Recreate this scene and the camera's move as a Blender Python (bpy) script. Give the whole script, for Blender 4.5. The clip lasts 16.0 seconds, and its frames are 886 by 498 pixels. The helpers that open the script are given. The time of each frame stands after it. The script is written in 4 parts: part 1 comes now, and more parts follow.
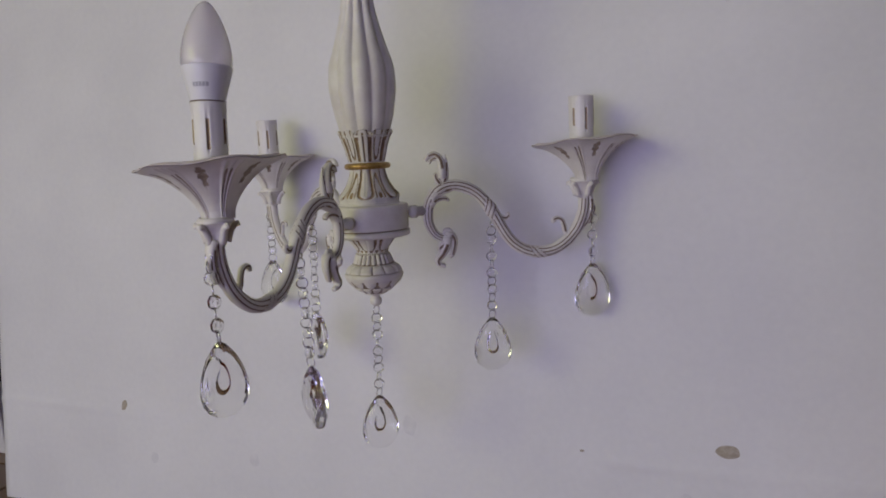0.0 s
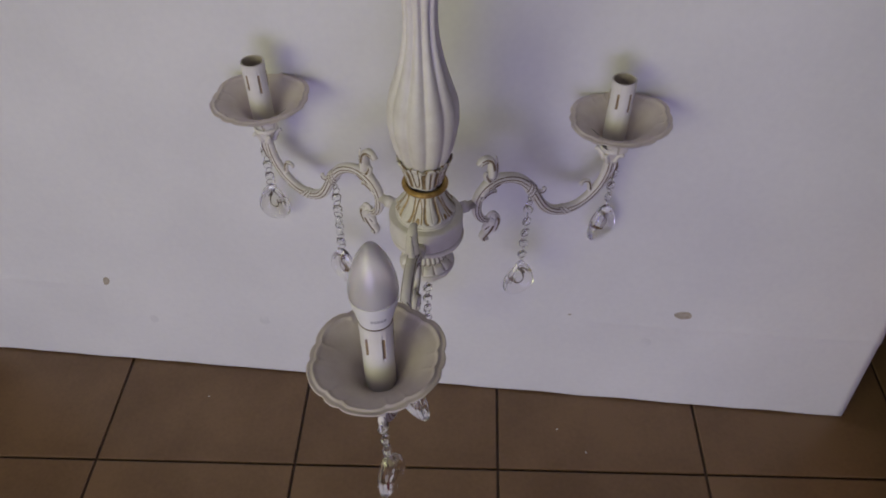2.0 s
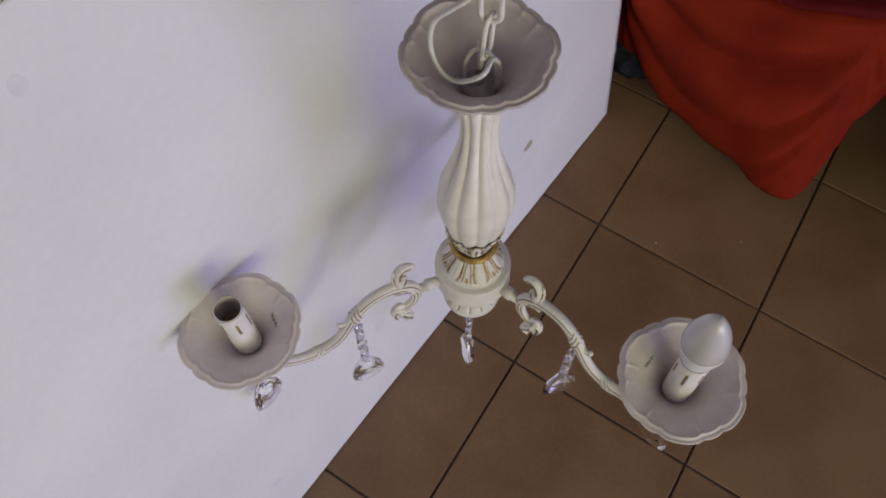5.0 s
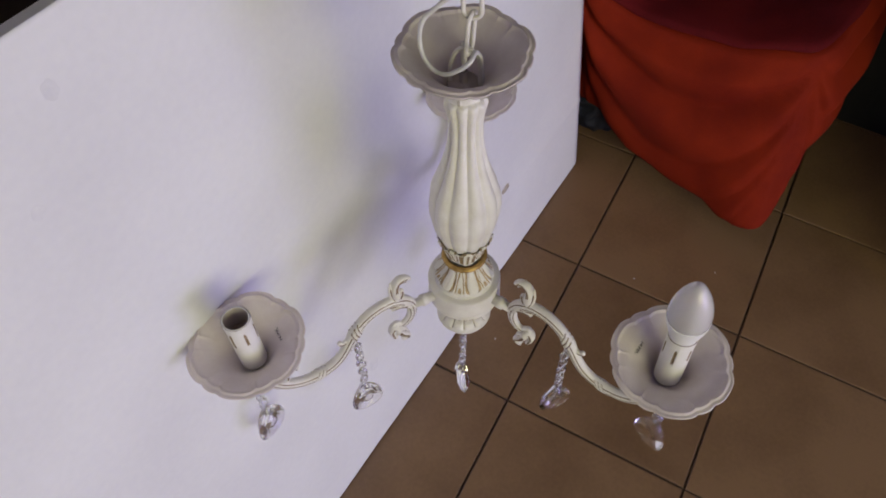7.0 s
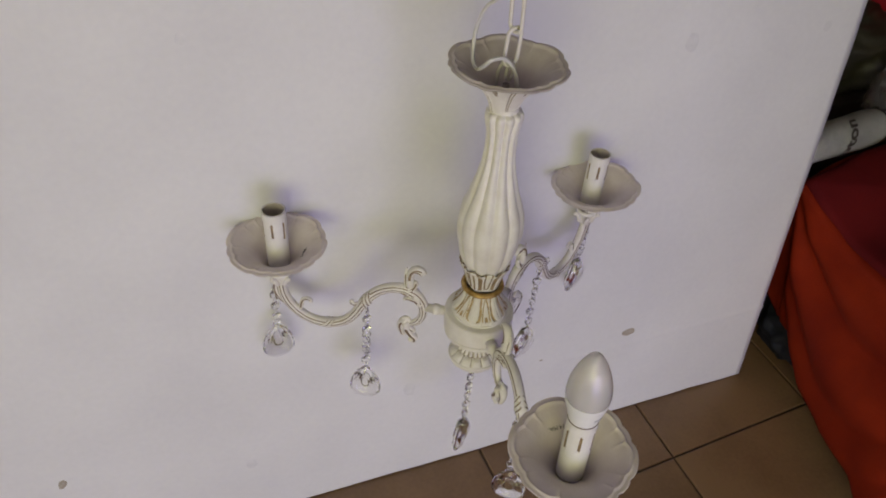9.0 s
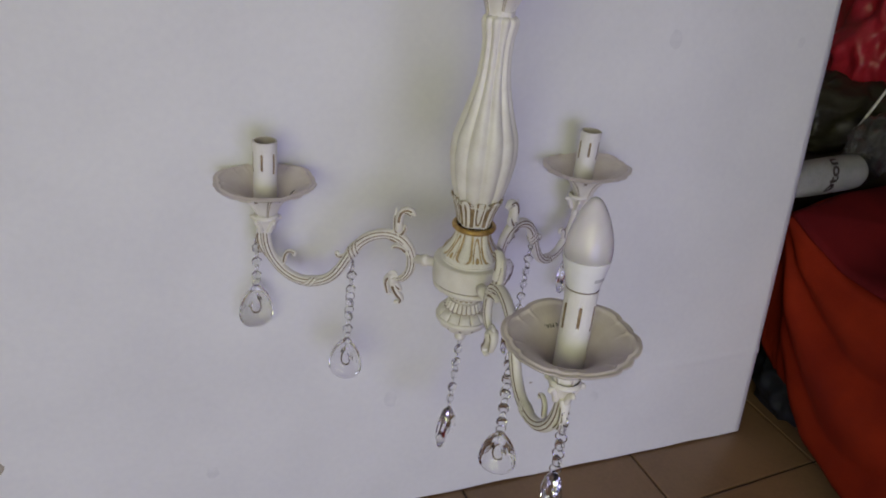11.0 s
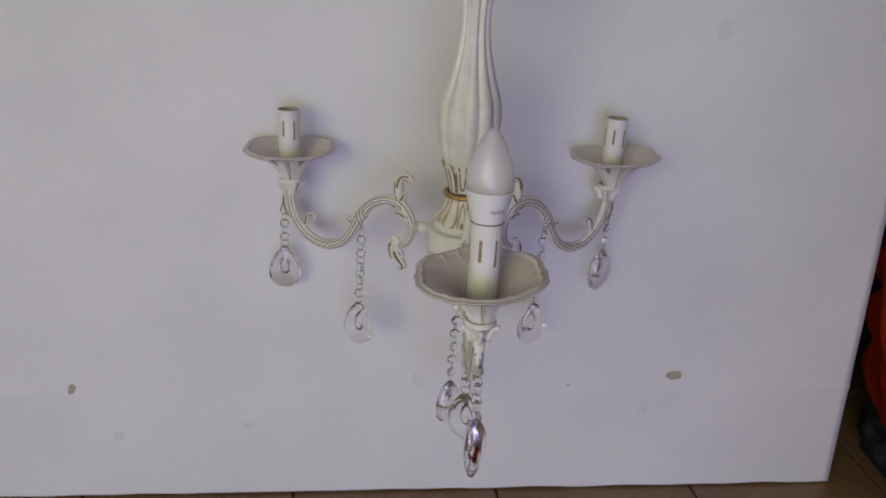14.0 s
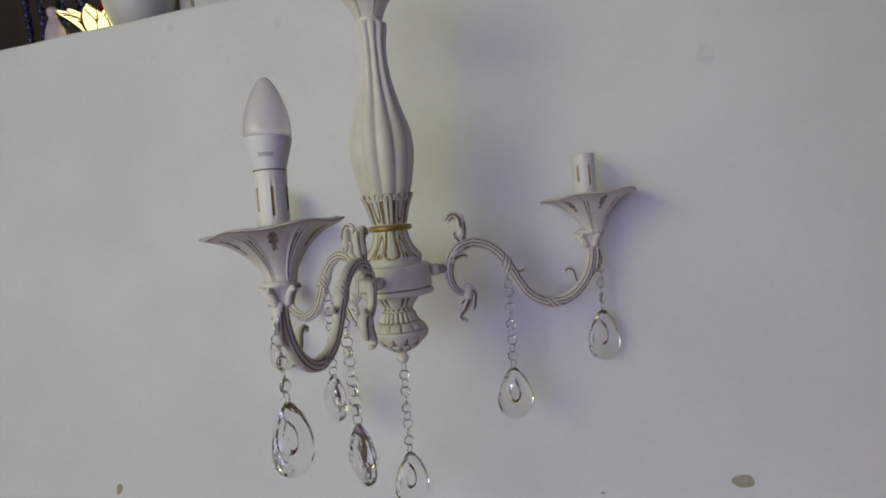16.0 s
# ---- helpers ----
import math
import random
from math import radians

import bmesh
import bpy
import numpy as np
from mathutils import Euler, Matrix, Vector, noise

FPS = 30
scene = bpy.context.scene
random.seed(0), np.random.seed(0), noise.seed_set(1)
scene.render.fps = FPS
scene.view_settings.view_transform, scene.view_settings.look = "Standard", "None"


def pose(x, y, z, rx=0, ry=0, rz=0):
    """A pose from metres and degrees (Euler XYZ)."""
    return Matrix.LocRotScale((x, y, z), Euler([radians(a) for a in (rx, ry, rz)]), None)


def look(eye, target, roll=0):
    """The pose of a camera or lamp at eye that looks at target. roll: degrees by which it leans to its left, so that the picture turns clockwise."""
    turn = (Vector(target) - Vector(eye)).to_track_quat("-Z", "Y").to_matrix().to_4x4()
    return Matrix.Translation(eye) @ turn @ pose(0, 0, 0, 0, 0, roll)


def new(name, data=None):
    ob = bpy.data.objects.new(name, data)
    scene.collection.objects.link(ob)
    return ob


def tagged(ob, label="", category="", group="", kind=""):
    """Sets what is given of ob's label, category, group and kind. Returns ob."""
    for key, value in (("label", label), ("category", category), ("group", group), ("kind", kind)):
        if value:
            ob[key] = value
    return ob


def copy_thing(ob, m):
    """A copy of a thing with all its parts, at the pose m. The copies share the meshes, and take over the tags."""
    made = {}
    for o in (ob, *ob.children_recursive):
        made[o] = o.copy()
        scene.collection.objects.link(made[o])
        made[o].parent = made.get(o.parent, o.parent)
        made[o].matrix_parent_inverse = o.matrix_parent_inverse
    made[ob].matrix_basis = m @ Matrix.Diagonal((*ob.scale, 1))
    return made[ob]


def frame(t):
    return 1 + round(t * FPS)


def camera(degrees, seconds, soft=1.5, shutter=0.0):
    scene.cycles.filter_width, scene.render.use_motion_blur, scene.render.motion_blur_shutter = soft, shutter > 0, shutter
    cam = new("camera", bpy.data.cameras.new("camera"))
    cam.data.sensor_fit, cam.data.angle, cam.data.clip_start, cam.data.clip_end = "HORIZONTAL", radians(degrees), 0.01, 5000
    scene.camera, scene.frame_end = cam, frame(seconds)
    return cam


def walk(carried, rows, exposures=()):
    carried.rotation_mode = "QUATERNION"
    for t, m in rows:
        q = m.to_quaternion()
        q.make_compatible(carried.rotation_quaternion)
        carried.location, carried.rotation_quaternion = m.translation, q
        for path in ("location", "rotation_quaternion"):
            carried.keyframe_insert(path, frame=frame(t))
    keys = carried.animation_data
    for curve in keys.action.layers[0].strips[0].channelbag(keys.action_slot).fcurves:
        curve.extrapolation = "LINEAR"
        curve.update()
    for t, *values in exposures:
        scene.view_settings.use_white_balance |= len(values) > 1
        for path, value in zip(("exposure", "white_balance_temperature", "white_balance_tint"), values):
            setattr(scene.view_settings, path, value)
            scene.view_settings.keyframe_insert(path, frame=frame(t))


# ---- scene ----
cam = camera(61.8, 16.0, soft=1.85)
PATH = [
    (0, (-0.071, -0.634, 0.554), (-0.727, 1.225, 0.214), -4.7),
    (0.5, (-0.127, -0.613, 0.65), (-0.661, 1.198, -0.008), -5.4),
    (1, (-0.188, -0.587, 0.779), (-0.572, 1.142, -0.151), -4.6),
    (1.5, (-0.269, -0.558, 0.926), (-0.497, 0.971, -0.343), -2.8),
    (2, (-0.336, -0.491, 1.018), (-0.425, 0.852, -0.461), -2.1),
    (2.5, (-0.396, -0.4, 1.074), (-0.423, 0.766, -0.551), -5.4),
    (3, (-0.445, -0.337, 1.114), (-0.274, 0.668, -0.607), -1.6),
    (3.5, (-0.544, -0.264, 1.138), (-0.178, 0.587, -0.634), -0.5),
    (3.7, (-0.574, -0.236, 1.141), (-0.139, 0.563, -0.64), 0.1),
    (6, (-0.722, -0.037, 1.152), (0.164, 0.241, -0.619), 4.8),
    (6.5, (-0.748, -0.056, 1.15), (0.229, 0.302, -0.558), 3.2),
    (7, (-0.764, -0.115, 1.145), (0.217, 0.393, -0.523), 1.3),
    (7.5, (-0.768, -0.228, 1.144), (0.184, 0.566, -0.426), 0.1),
    (8, (-0.762, -0.322, 1.132), (0.142, 0.66, -0.358), 0.9),
    (8.5, (-0.716, -0.368, 1.104), (0.126, 0.719, -0.349), 5.0),
    (9, (-0.68, -0.419, 1.093), (-0.026, 0.869, -0.29), 4.7),
    (9.5, (-0.667, -0.503, 1.049), (-0.174, 0.955, -0.228), 5.8),
    (10, (-0.689, -0.535, 0.976), (-0.061, 0.944, -0.214), 7.2),
    (12.3, (-0.733, -0.569, 0.836), (0.089, 1.050, -0.003), 5.2),
    (12.5, (-0.719, -0.585, 0.834), (0.060, 1.050, -0.013), 5.4),
    (13, (-0.687, -0.638, 0.845), (-0.059, 1.061, -0.001), 4.4),
    (13.5, (-0.615, -0.667, 0.847), (-0.162, 1.08, -0.015), 3.6),
    (14, (-0.525, -0.679, 0.817), (-0.245, 1.09, -0.073), 2.5),
    (14.5, (-0.375, -0.683, 0.754), (-0.427, 1.157, -0.028), 0.5),
    (15, (-0.263, -0.685, 0.658), (-0.543, 1.228, 0.145), -5.1),
    (15.5, (-0.2, -0.694, 0.587), (-0.612, 1.248, 0.348), -6.7),
    (16, (-0.154, -0.694, 0.557), (-0.618, 1.243, 0.377), -7.1),
]
EXPOSURE = [(0, -0.12, 6650, 10), (1.5, -0.16, 6500, 14), (2.5, -0.18, 6750, 10), (3.5, -0.1, 6500, 11), (6, 0.42, 6400, 16), (8, 0.42, 6550, 14), (9, 0.15, 7050, 9), (10, 0.0, 6450, 8), (12.5, 0, 6500, 9), (13.5, -0.05, 6750, 8), (14.5, -0.1, 6350, 12), (15, -0.1, 6950, 4), (16, -0.1, 6750, 0)]
walk(cam, [(t, look(eye, target, roll)) for t, eye, target, roll in PATH], EXPOSURE)

# ---------------------------------------------------------------- light
world = bpy.data.worlds.new("daylight")
scene.world = world
world.use_nodes = True
sky = world.node_tree.nodes.new("ShaderNodeTexSky")
sky.sky_type, sky.sun_disc, sky.sun_elevation, sky.sun_rotation = "NISHITA", False, radians(40), radians(200)
world.node_tree.links.new(sky.outputs[0], world.node_tree.nodes["Background"].inputs[0])
world.node_tree.nodes["Background"].inputs[1].default_value = 0.08


def area(name, eye, target, w, h, power, colour):
    data = bpy.data.lights.new(name, "AREA")
    data.shape, data.size, data.size_y, data.energy, data.color = "RECTANGLE", w, h, power, colour
    ob = new(name, data)
    ob.matrix_world = look(eye, target)
    return ob


# daylight in the open doorway (cool, low) and in the shop window (warm, in the left wall and higher)
area("doorway_light", (-0.75, -3.36, 0.66), (-0.75, 0.0, 0.60), 2.1, 1.15, 34.4, (0.492, 0.452, 1.0))
area("window_light", (-1.85, -2.2, 1.35), (-0.5, 0.0, 0.5), 1.5, 1.15, 21.6, (0.985, 1.0, 0.475))

# ---------------------------------------------------------------- materials


def material(name):
    m = bpy.data.materials.new(name)
    m.use_nodes = True
    return m, m.node_tree.nodes, m.node_tree.links, m.node_tree.nodes["Principled BSDF"]


def mottled(name, dark, light, rough, scale=40.0, fine=400.0, bump=0.1, metal=0.0, coat=0.0, ridge=0.0003, per_piece=0.0):
    """A surface whose colour drifts between two tones at two scales, with fine relief."""
    m, n, l, p = material(name)
    co = n.new("ShaderNodeTexCoord")
    big, small = n.new("ShaderNodeTexNoise"), n.new("ShaderNodeTexNoise")
    big.inputs["Scale"].default_value, small.inputs["Scale"].default_value = scale, fine
    big.inputs["Detail"].default_value, small.inputs["Detail"].default_value = 5, 3
    l.new(co.outputs["Object"], big.inputs["Vector"])
    l.new(co.outputs["Object"], small.inputs["Vector"])
    add = n.new("ShaderNodeMath")
    add.operation = "MULTIPLY_ADD"
    add.inputs[1].default_value, add.inputs[2].default_value = 0.3, -0.15
    l.new(small.outputs["Fac"], add.inputs[0])
    tot = n.new("ShaderNodeMath")
    l.new(big.outputs["Fac"], tot.inputs[0])
    l.new(add.outputs[0], tot.inputs[1])
    last = tot
    if per_piece:
        info = n.new("ShaderNodeObjectInfo")
        piece = n.new("ShaderNodeMath")
        piece.operation = "MULTIPLY_ADD"
        piece.inputs[1].default_value = per_piece
        l.new(info.outputs["Random"], piece.inputs[0])
        l.new(tot.outputs[0], piece.inputs[2])
        last = piece
    ramp = n.new("ShaderNodeValToRGB")
    ramp.color_ramp.elements[0].position, ramp.color_ramp.elements[1].position = 0.3, 0.7
    ramp.color_ramp.elements[0].color, ramp.color_ramp.elements[1].color = (*dark, 1), (*light, 1)
    l.new(last.outputs[0], ramp.inputs[0])
    l.new(ramp.outputs[0], p.inputs["Base Color"])
    ro = n.new("ShaderNodeMapRange")
    ro.inputs["To Min"].default_value, ro.inputs["To Max"].default_value = rough - 0.08, rough + 0.08
    l.new(big.outputs["Fac"], ro.inputs["Value"])
    l.new(ro.outputs[0], p.inputs["Roughness"])
    p.inputs["Metallic"].default_value, p.inputs["Coat Weight"].default_value = metal, coat
    if bump:
        b = n.new("ShaderNodeBump")
        b.inputs["Strength"].default_value, b.inputs["Distance"].default_value = bump, ridge
        l.new(small.outputs["Fac"], b.inputs["Height"])
        l.new(b.outputs[0], p.inputs["Normal"])
    return m


IVORY = mottled("ivory_paint", (0.73, 0.70, 0.63), (0.82, 0.80, 0.74), 0.42, 60, 500, 0.25)
# pinker, darker ivory inside the cups, offsetting the lamps' yellow tint in the colour
CUP_INSIDE = mottled("pinkish_ivory_inside", (0.71, 0.625, 0.605), (0.79, 0.715, 0.70), 0.42, 60, 500, 0.25)
PATINA = mottled("brown_patina", (0.145, 0.098, 0.058), (0.31, 0.23, 0.14), 0.5, 150, 700, 0.3, 0.25)
GREY_BROWN = mottled("grey_brown_patina_and_shading", (0.22, 0.17, 0.11), (0.42, 0.35, 0.26), 0.55, 150, 700, 0.3, 0.1)
GILT = mottled("worn_gold_paint", (0.33, 0.19, 0.05), (0.62, 0.42, 0.15), 0.38, 150, 700, 0.3, 0.55)
BRONZE = mottled("bronze_brown_patina", (0.20, 0.135, 0.07), (0.40, 0.30, 0.17), 0.48, 150, 700, 0.3, 0.2)
PALE_GILT = mottled("rubbed_gold_patina", (0.30, 0.20, 0.08), (0.56, 0.43, 0.24), 0.45, 150, 700, 0.3, 0.25)
SLEEVE = mottled("white_candle_plastic", (0.76, 0.74, 0.69), (0.82, 0.80, 0.76), 0.38, 60, 600, 0.1)
INNER = mottled("grey_pink_tube_inside", (0.50, 0.44, 0.40), (0.60, 0.54, 0.50), 0.6)
SOCKET = mottled("brown_lamp_socket", (0.26, 0.19, 0.14), (0.42, 0.32, 0.24), 0.45)
BULB_BASE = mottled("white_bulb_plastic", (0.78, 0.78, 0.78), (0.83, 0.83, 0.83), 0.35, 40, 400, 0.05)
PRINT = mottled("grey_print", (0.42, 0.42, 0.44), (0.54, 0.54, 0.56), 0.6)
NUT = mottled("dull_zinc", (0.34, 0.29, 0.26), (0.50, 0.44, 0.40), 0.5, 120, 600, 0.3, 0.15)
INK = mottled("dark_ink", (0.05, 0.04, 0.04), (0.12, 0.10, 0.09), 0.6)
STEEL = mottled("bright_chrome_wire", (0.60, 0.60, 0.60), (0.75, 0.75, 0.75), 0.18, 60, 300, 0.0, 1.0)
WHITE_WIRE = mottled("white_painted_chain", (0.68, 0.65, 0.58), (0.78, 0.75, 0.70), 0.4, 90, 500, 0.2)
CABLE = mottled("white_cable_sheath", (0.66, 0.65, 0.62), (0.74, 0.73, 0.70), 0.3, 60, 400, 0.05)
BOARD = mottled("white_painted_board", (0.74, 0.74, 0.75), (0.82, 0.82, 0.82), 0.62, 5, 120, 0.12, ridge=0.0006)
TORN = mottled("torn_brown_cardboard", (0.37, 0.32, 0.25), (0.50, 0.45, 0.37), 0.85, 150, 600, 0.6)
SMUDGE = mottled("grey_smudge", (0.70, 0.70, 0.712), (0.785, 0.785, 0.79), 0.66, 60, 300, 0.2)
TILE = mottled("brown_glazed_tile", (0.152, 0.085, 0.043), (0.238, 0.141, 0.073), 0.36, 6, 160, 0.15, coat=0.12, per_piece=0.12)
GROUT = mottled("dark_grout", (0.070, 0.047, 0.033), (0.104, 0.072, 0.051), 0.9, 20, 300, 0.4)
WALL = mottled("pale_wall_paint", (0.70, 0.69, 0.68), (0.79, 0.78, 0.77), 0.85, 3, 80, 0.2)
CEILING = mottled("white_ceiling_paint", (0.70, 0.70, 0.69), (0.78, 0.78, 0.77), 0.9, 3, 80, 0.2)
CLOTH = mottled("orange_red_cloth", (0.150, 0.009, 0.003), (0.255, 0.021, 0.005), 0.82, 9, 500, 0.5)
CLOTH.node_tree.nodes["Principled BSDF"].inputs["Specular IOR Level"].default_value = 0.12
# darker red that stands in for the shaded top of the draped cloth
MAROON = mottled("maroon_shade", (0.075, 0.004, 0.008), (0.150, 0.009, 0.010), 0.85, 6, 400, 0.5)
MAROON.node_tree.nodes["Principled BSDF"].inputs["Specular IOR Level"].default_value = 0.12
DARK_WOOD = mottled("dark_brown_wood", (0.030, 0.020, 0.014), (0.06, 0.04, 0.03), 0.55, 12, 150, 0.3)
CARTON = mottled("brown_carton", (0.26, 0.18, 0.11), (0.34, 0.24, 0.15), 0.8, 12, 200, 0.3)
RED_PLASTIC = mottled("glossy_red_plastic", (0.34, 0.012, 0.026), (0.48, 0.024, 0.046), 0.42, 25, 200, 0.15)
WHITE_PLASTIC = mottled("white_plastic", (0.66, 0.65, 0.63), (0.76, 0.75, 0.73), 0.35, 30, 300, 0.1)
CREAM_FRAME = mottled("cream_lacquer", (0.62, 0.60, 0.54), (0.72, 0.70, 0.64), 0.4, 12, 200, 0.1)
LILAC = mottled("lilac_porcelain", (0.50, 0.44, 0.52), (0.62, 0.55, 0.62), 0.3, 30, 300, 0.1)
RED_GLASS = mottled("dark_red_glass", (0.12, 0.012, 0.010), (0.20, 0.025, 0.018), 0.25, 20, 200, 0.05)
NAVY = mottled("navy_plastic", (0.006, 0.007, 0.014), (0.016, 0.018, 0.034), 0.65, 20, 200, 0.2)
OLIVE = mottled("dark_olive_plastic", (0.020, 0.018, 0.012), (0.048, 0.042, 0.028), 0.5, 20, 200, 0.2)
BLACK = mottled("black_plastic", (0.010, 0.010, 0.012), (0.03, 0.03, 0.03), 0.5, 20, 200, 0.2)
# near-black that stands in for shade
SHADE = mottled("shade_black", (0.004, 0.004, 0.004), (0.012, 0.011, 0.010), 0.9, 40, 300, 0.3)
GREY_PAPER = mottled("grey_white_paper", (0.36, 0.36, 0.35), (0.48, 0.48, 0.46), 0.6, 25, 200, 0.3)
BLUE_INK = mottled("blue_print", (0.03, 0.07, 0.22), (0.06, 0.11, 0.30), 0.6)


def glass(name, colour, rough=0.0, ior=1.48):
    m, n, l, p = material(name)
    p.inputs["Base Color"].default_value = (*colour, 1)
    p.inputs["Roughness"].default_value, p.inputs["IOR"].default_value = rough, ior
    p.inputs["Transmission Weight"].default_value = 1
    return m


CRYSTAL = glass("clear_crystal", (0.985, 0.985, 0.985), ior=1.41)
BLUE_CRYSTAL = mottled("navy_crystal", (0.006, 0.008, 0.035), (0.02, 0.025, 0.09), 0.16, 60, 300, 0.05)
WRAP = glass("clear_plastic_wrap", (0.95, 0.95, 0.95), 0.08, 1.12)
HAZY = glass("hazy_clear_plastic", (0.72, 0.72, 0.76), 0.07, 1.30)
HAZY.node_tree.nodes["Principled BSDF"].inputs["Transmission Weight"].default_value = 0.93
FROST, _n, _l, _p = material("frosted_bulb_glass")
_p.inputs["Base Color"].default_value = (0.96, 0.91, 0.91, 1)
_p.inputs["Coat Weight"].default_value, _p.inputs["Coat Roughness"].default_value = 0.8, 0.06
_p.inputs["Roughness"].default_value, _p.inputs["Subsurface Weight"].default_value = 0.16, 0.5
_p.inputs["Transmission Weight"].default_value, _p.inputs["IOR"].default_value = 0.5, 1.18
_p.inputs["Subsurface Radius"].default_value = (0.012, 0.011, 0.011)
_p.inputs["Subsurface Scale"].default_value = 1.0
GLOW, _n, _l, _p = material("lit_petal_glass")
_p.inputs["Base Color"].default_value = (0.8, 0.7, 0.4, 1)
_p.inputs["Emission Color"].default_value, _p.inputs["Emission Strength"].default_value = (1.0, 0.88, 0.58, 1), 1.05

# ---------------------------------------------------------------- mesh tools
TAU = 2 * math.pi


def finish(name, bm, mats, smooth=True):
    me = bpy.data.meshes.new(name)
    bm.normal_update()
    bm.to_mesh(me)
    bm.free()
    for m in mats if isinstance(mats, (list, tuple)) else [mats]:
        me.materials.append(m)
    if smooth:
        me.polygons.foreach_set("use_smooth", [True] * len(me.polygons))
    return new(name, me)


def part(name, bm, mats, parent, label="", smooth=True, m=None):
    """One mesh object under a thing or a part."""
    ob = finish(name, bm, mats, smooth)
    ob.parent = parent
    if m is not None:
        ob.matrix_basis = m
    if label:
        tagged(ob, label)
    return ob


def empty(name, m):
    ob = new(name)
    ob.empty_display_size = 0.02
    ob.matrix_basis = m
    return ob


def spline(pts, count):
    """Even samples of a smooth curve through pts."""
    p = [Vector(q) for q in pts]
    p = [2 * p[0] - p[1], *p, 2 * p[-1] - p[-2]]
    out = []
    spans = len(p) - 3
    for k in range(count):
        x = k / (count - 1) * spans
        i = min(int(x), spans - 1)
        t = x - i
        a, b, c, d = p[i:i + 4]
        out.append(0.5 * (2 * b + (c - a) * t + (2 * a - 5 * b + 4 * c - d) * t * t + (3 * b - a - 3 * c + d) * t ** 3))
    return out


def lathe(prof, n=64, rows=0, relief=None, lift=None, top=False, bottom=False, bm=None, amp=1.0):
    """A turned body. relief(theta, s) gives (inward depth in metres, material index); lift(theta, s) raises points."""
    bm = bm or bmesh.new()
    pts = [Vector((r, z)) for r, z in prof]
    if rows:
        pts = spline(pts, rows)
    grid, mats = [], []
    for j, p in enumerate(pts):
        s = j / (len(pts) - 1)
        ring, mrow = [], []
        for i in range(n):
            th = TAU * i / n
            d, k = relief(th, s) if relief else (0.0, 0)
            r = max(p.x - d * amp, 0.0002)
            z = p.y + (lift(th, s) if lift else 0.0)
            ring.append(bm.verts.new((r * math.cos(th), r * math.sin(th), z)))
            mrow.append(k)
        grid.append(ring)
        mats.append(mrow)
    for j in range(len(grid) - 1):
        for i in range(n):
            k = (i + 1) % n
            f = bm.faces.new((grid[j][i], grid[j][k], grid[j + 1][k], grid[j + 1][i]))
            f.material_index = max(mats[j][i], mats[j][k]) if relief else 0
    if bottom:
        bm.faces.new(grid[0][::-1])
    if top:
        bm.faces.new(grid[-1])
    return bm


def sweep(path, size, seg=16, flat=1.0, groove=None, closed=False, bm=None, side=None, caps=True):
    """A bar along path. size(s): half thickness in the plane of the path; flat: width over thickness;
    groove(a, s): (depth, material) by the angle a in the section. side: the fixed sideways direction."""
    bm = bm or bmesh.new()
    n = len(path)
    rings = []
    ref = Vector(side) if side else None
    for i, p in enumerate(path):
        a = path[(i - 1) % n] if closed or i else path[i]
        b = path[(i + 1) % n] if closed or i < n - 1 else path[i]
        t = (b - a).normalized()
        if ref is None:
            ref = t.orthogonal()
        s_dir = (ref - t * ref.dot(t)).normalized()
        if not side:
            ref = s_dir
        up = t.cross(s_dir)
        s = i / max(n - 1, 1)
        h = size(s) if callable(size) else size
        ring = []
        for k in range(seg):
            ang = TAU * k / seg
            d = groove(ang, s)[0] if groove else 0.0
            rad = h * (1 - d)
            ring.append(bm.verts.new(p + s_dir * (rad * flat * math.cos(ang)) + up * (rad * math.sin(ang))))
        rings.append(ring)
    for i in range(n if closed else n - 1):
        j = (i + 1) % n
        for k in range(seg):
            q = (k + 1) % seg
            f = bm.faces.new((rings[i][k], rings[i][q], rings[j][q], rings[j][k]))
            f.material_index = groove(TAU * (k + 0.5) / seg, i / max(n - 1, 1))[1] if groove else 0
    if caps and not closed:
        bm.faces.new(rings[0][::-1])
        bm.faces.new(rings[-1])
    return bm


def box(bm, x0, y0, z0, x1, y1, z1, bevel=0.0):
    r = bmesh.ops.create_cube(bm, size=1, matrix=Matrix.LocRotScale(((x0 + x1) / 2, (y0 + y1) / 2, (z0 + z1) / 2), None, (x1 - x0, y1 - y0, z1 - z0)))
    if bevel:
        edges = list({e for v in r["verts"] for e in v.link_edges})
        bmesh.ops.bevel(bm, geom=edges, offset=bevel, segments=2, profile=0.5, affect="EDGES")
    return bm


def torus(bm, big, small, m, nb=20, ns=8):
    path = [m @ Vector((big * math.cos(TAU * i / nb), big * math.sin(TAU * i / nb), 0)) for i in range(nb)]
    return sweep(path, small, ns, closed=True, bm=bm, side=tuple(m.to_3x3() @ Vector((0, 0, 1))))


def blob(bm, c, r, squash=1.0, seg=10):
    bmesh.ops.create_uvsphere(bm, u_segments=seg, v_segments=seg // 2 + 1, radius=r, matrix=Matrix.Translation(c) @ Matrix.Diagonal((1, 1, squash, 1)))
    return bm


# ---------------------------------------------------------------- the room
def slab(name, x0, y0, z0, x1, y1, z1, mat):
    return tagged(finish(name, box(bmesh.new(), x0, y0, z0, x1, y1, z1), mat, False), kind="structure")


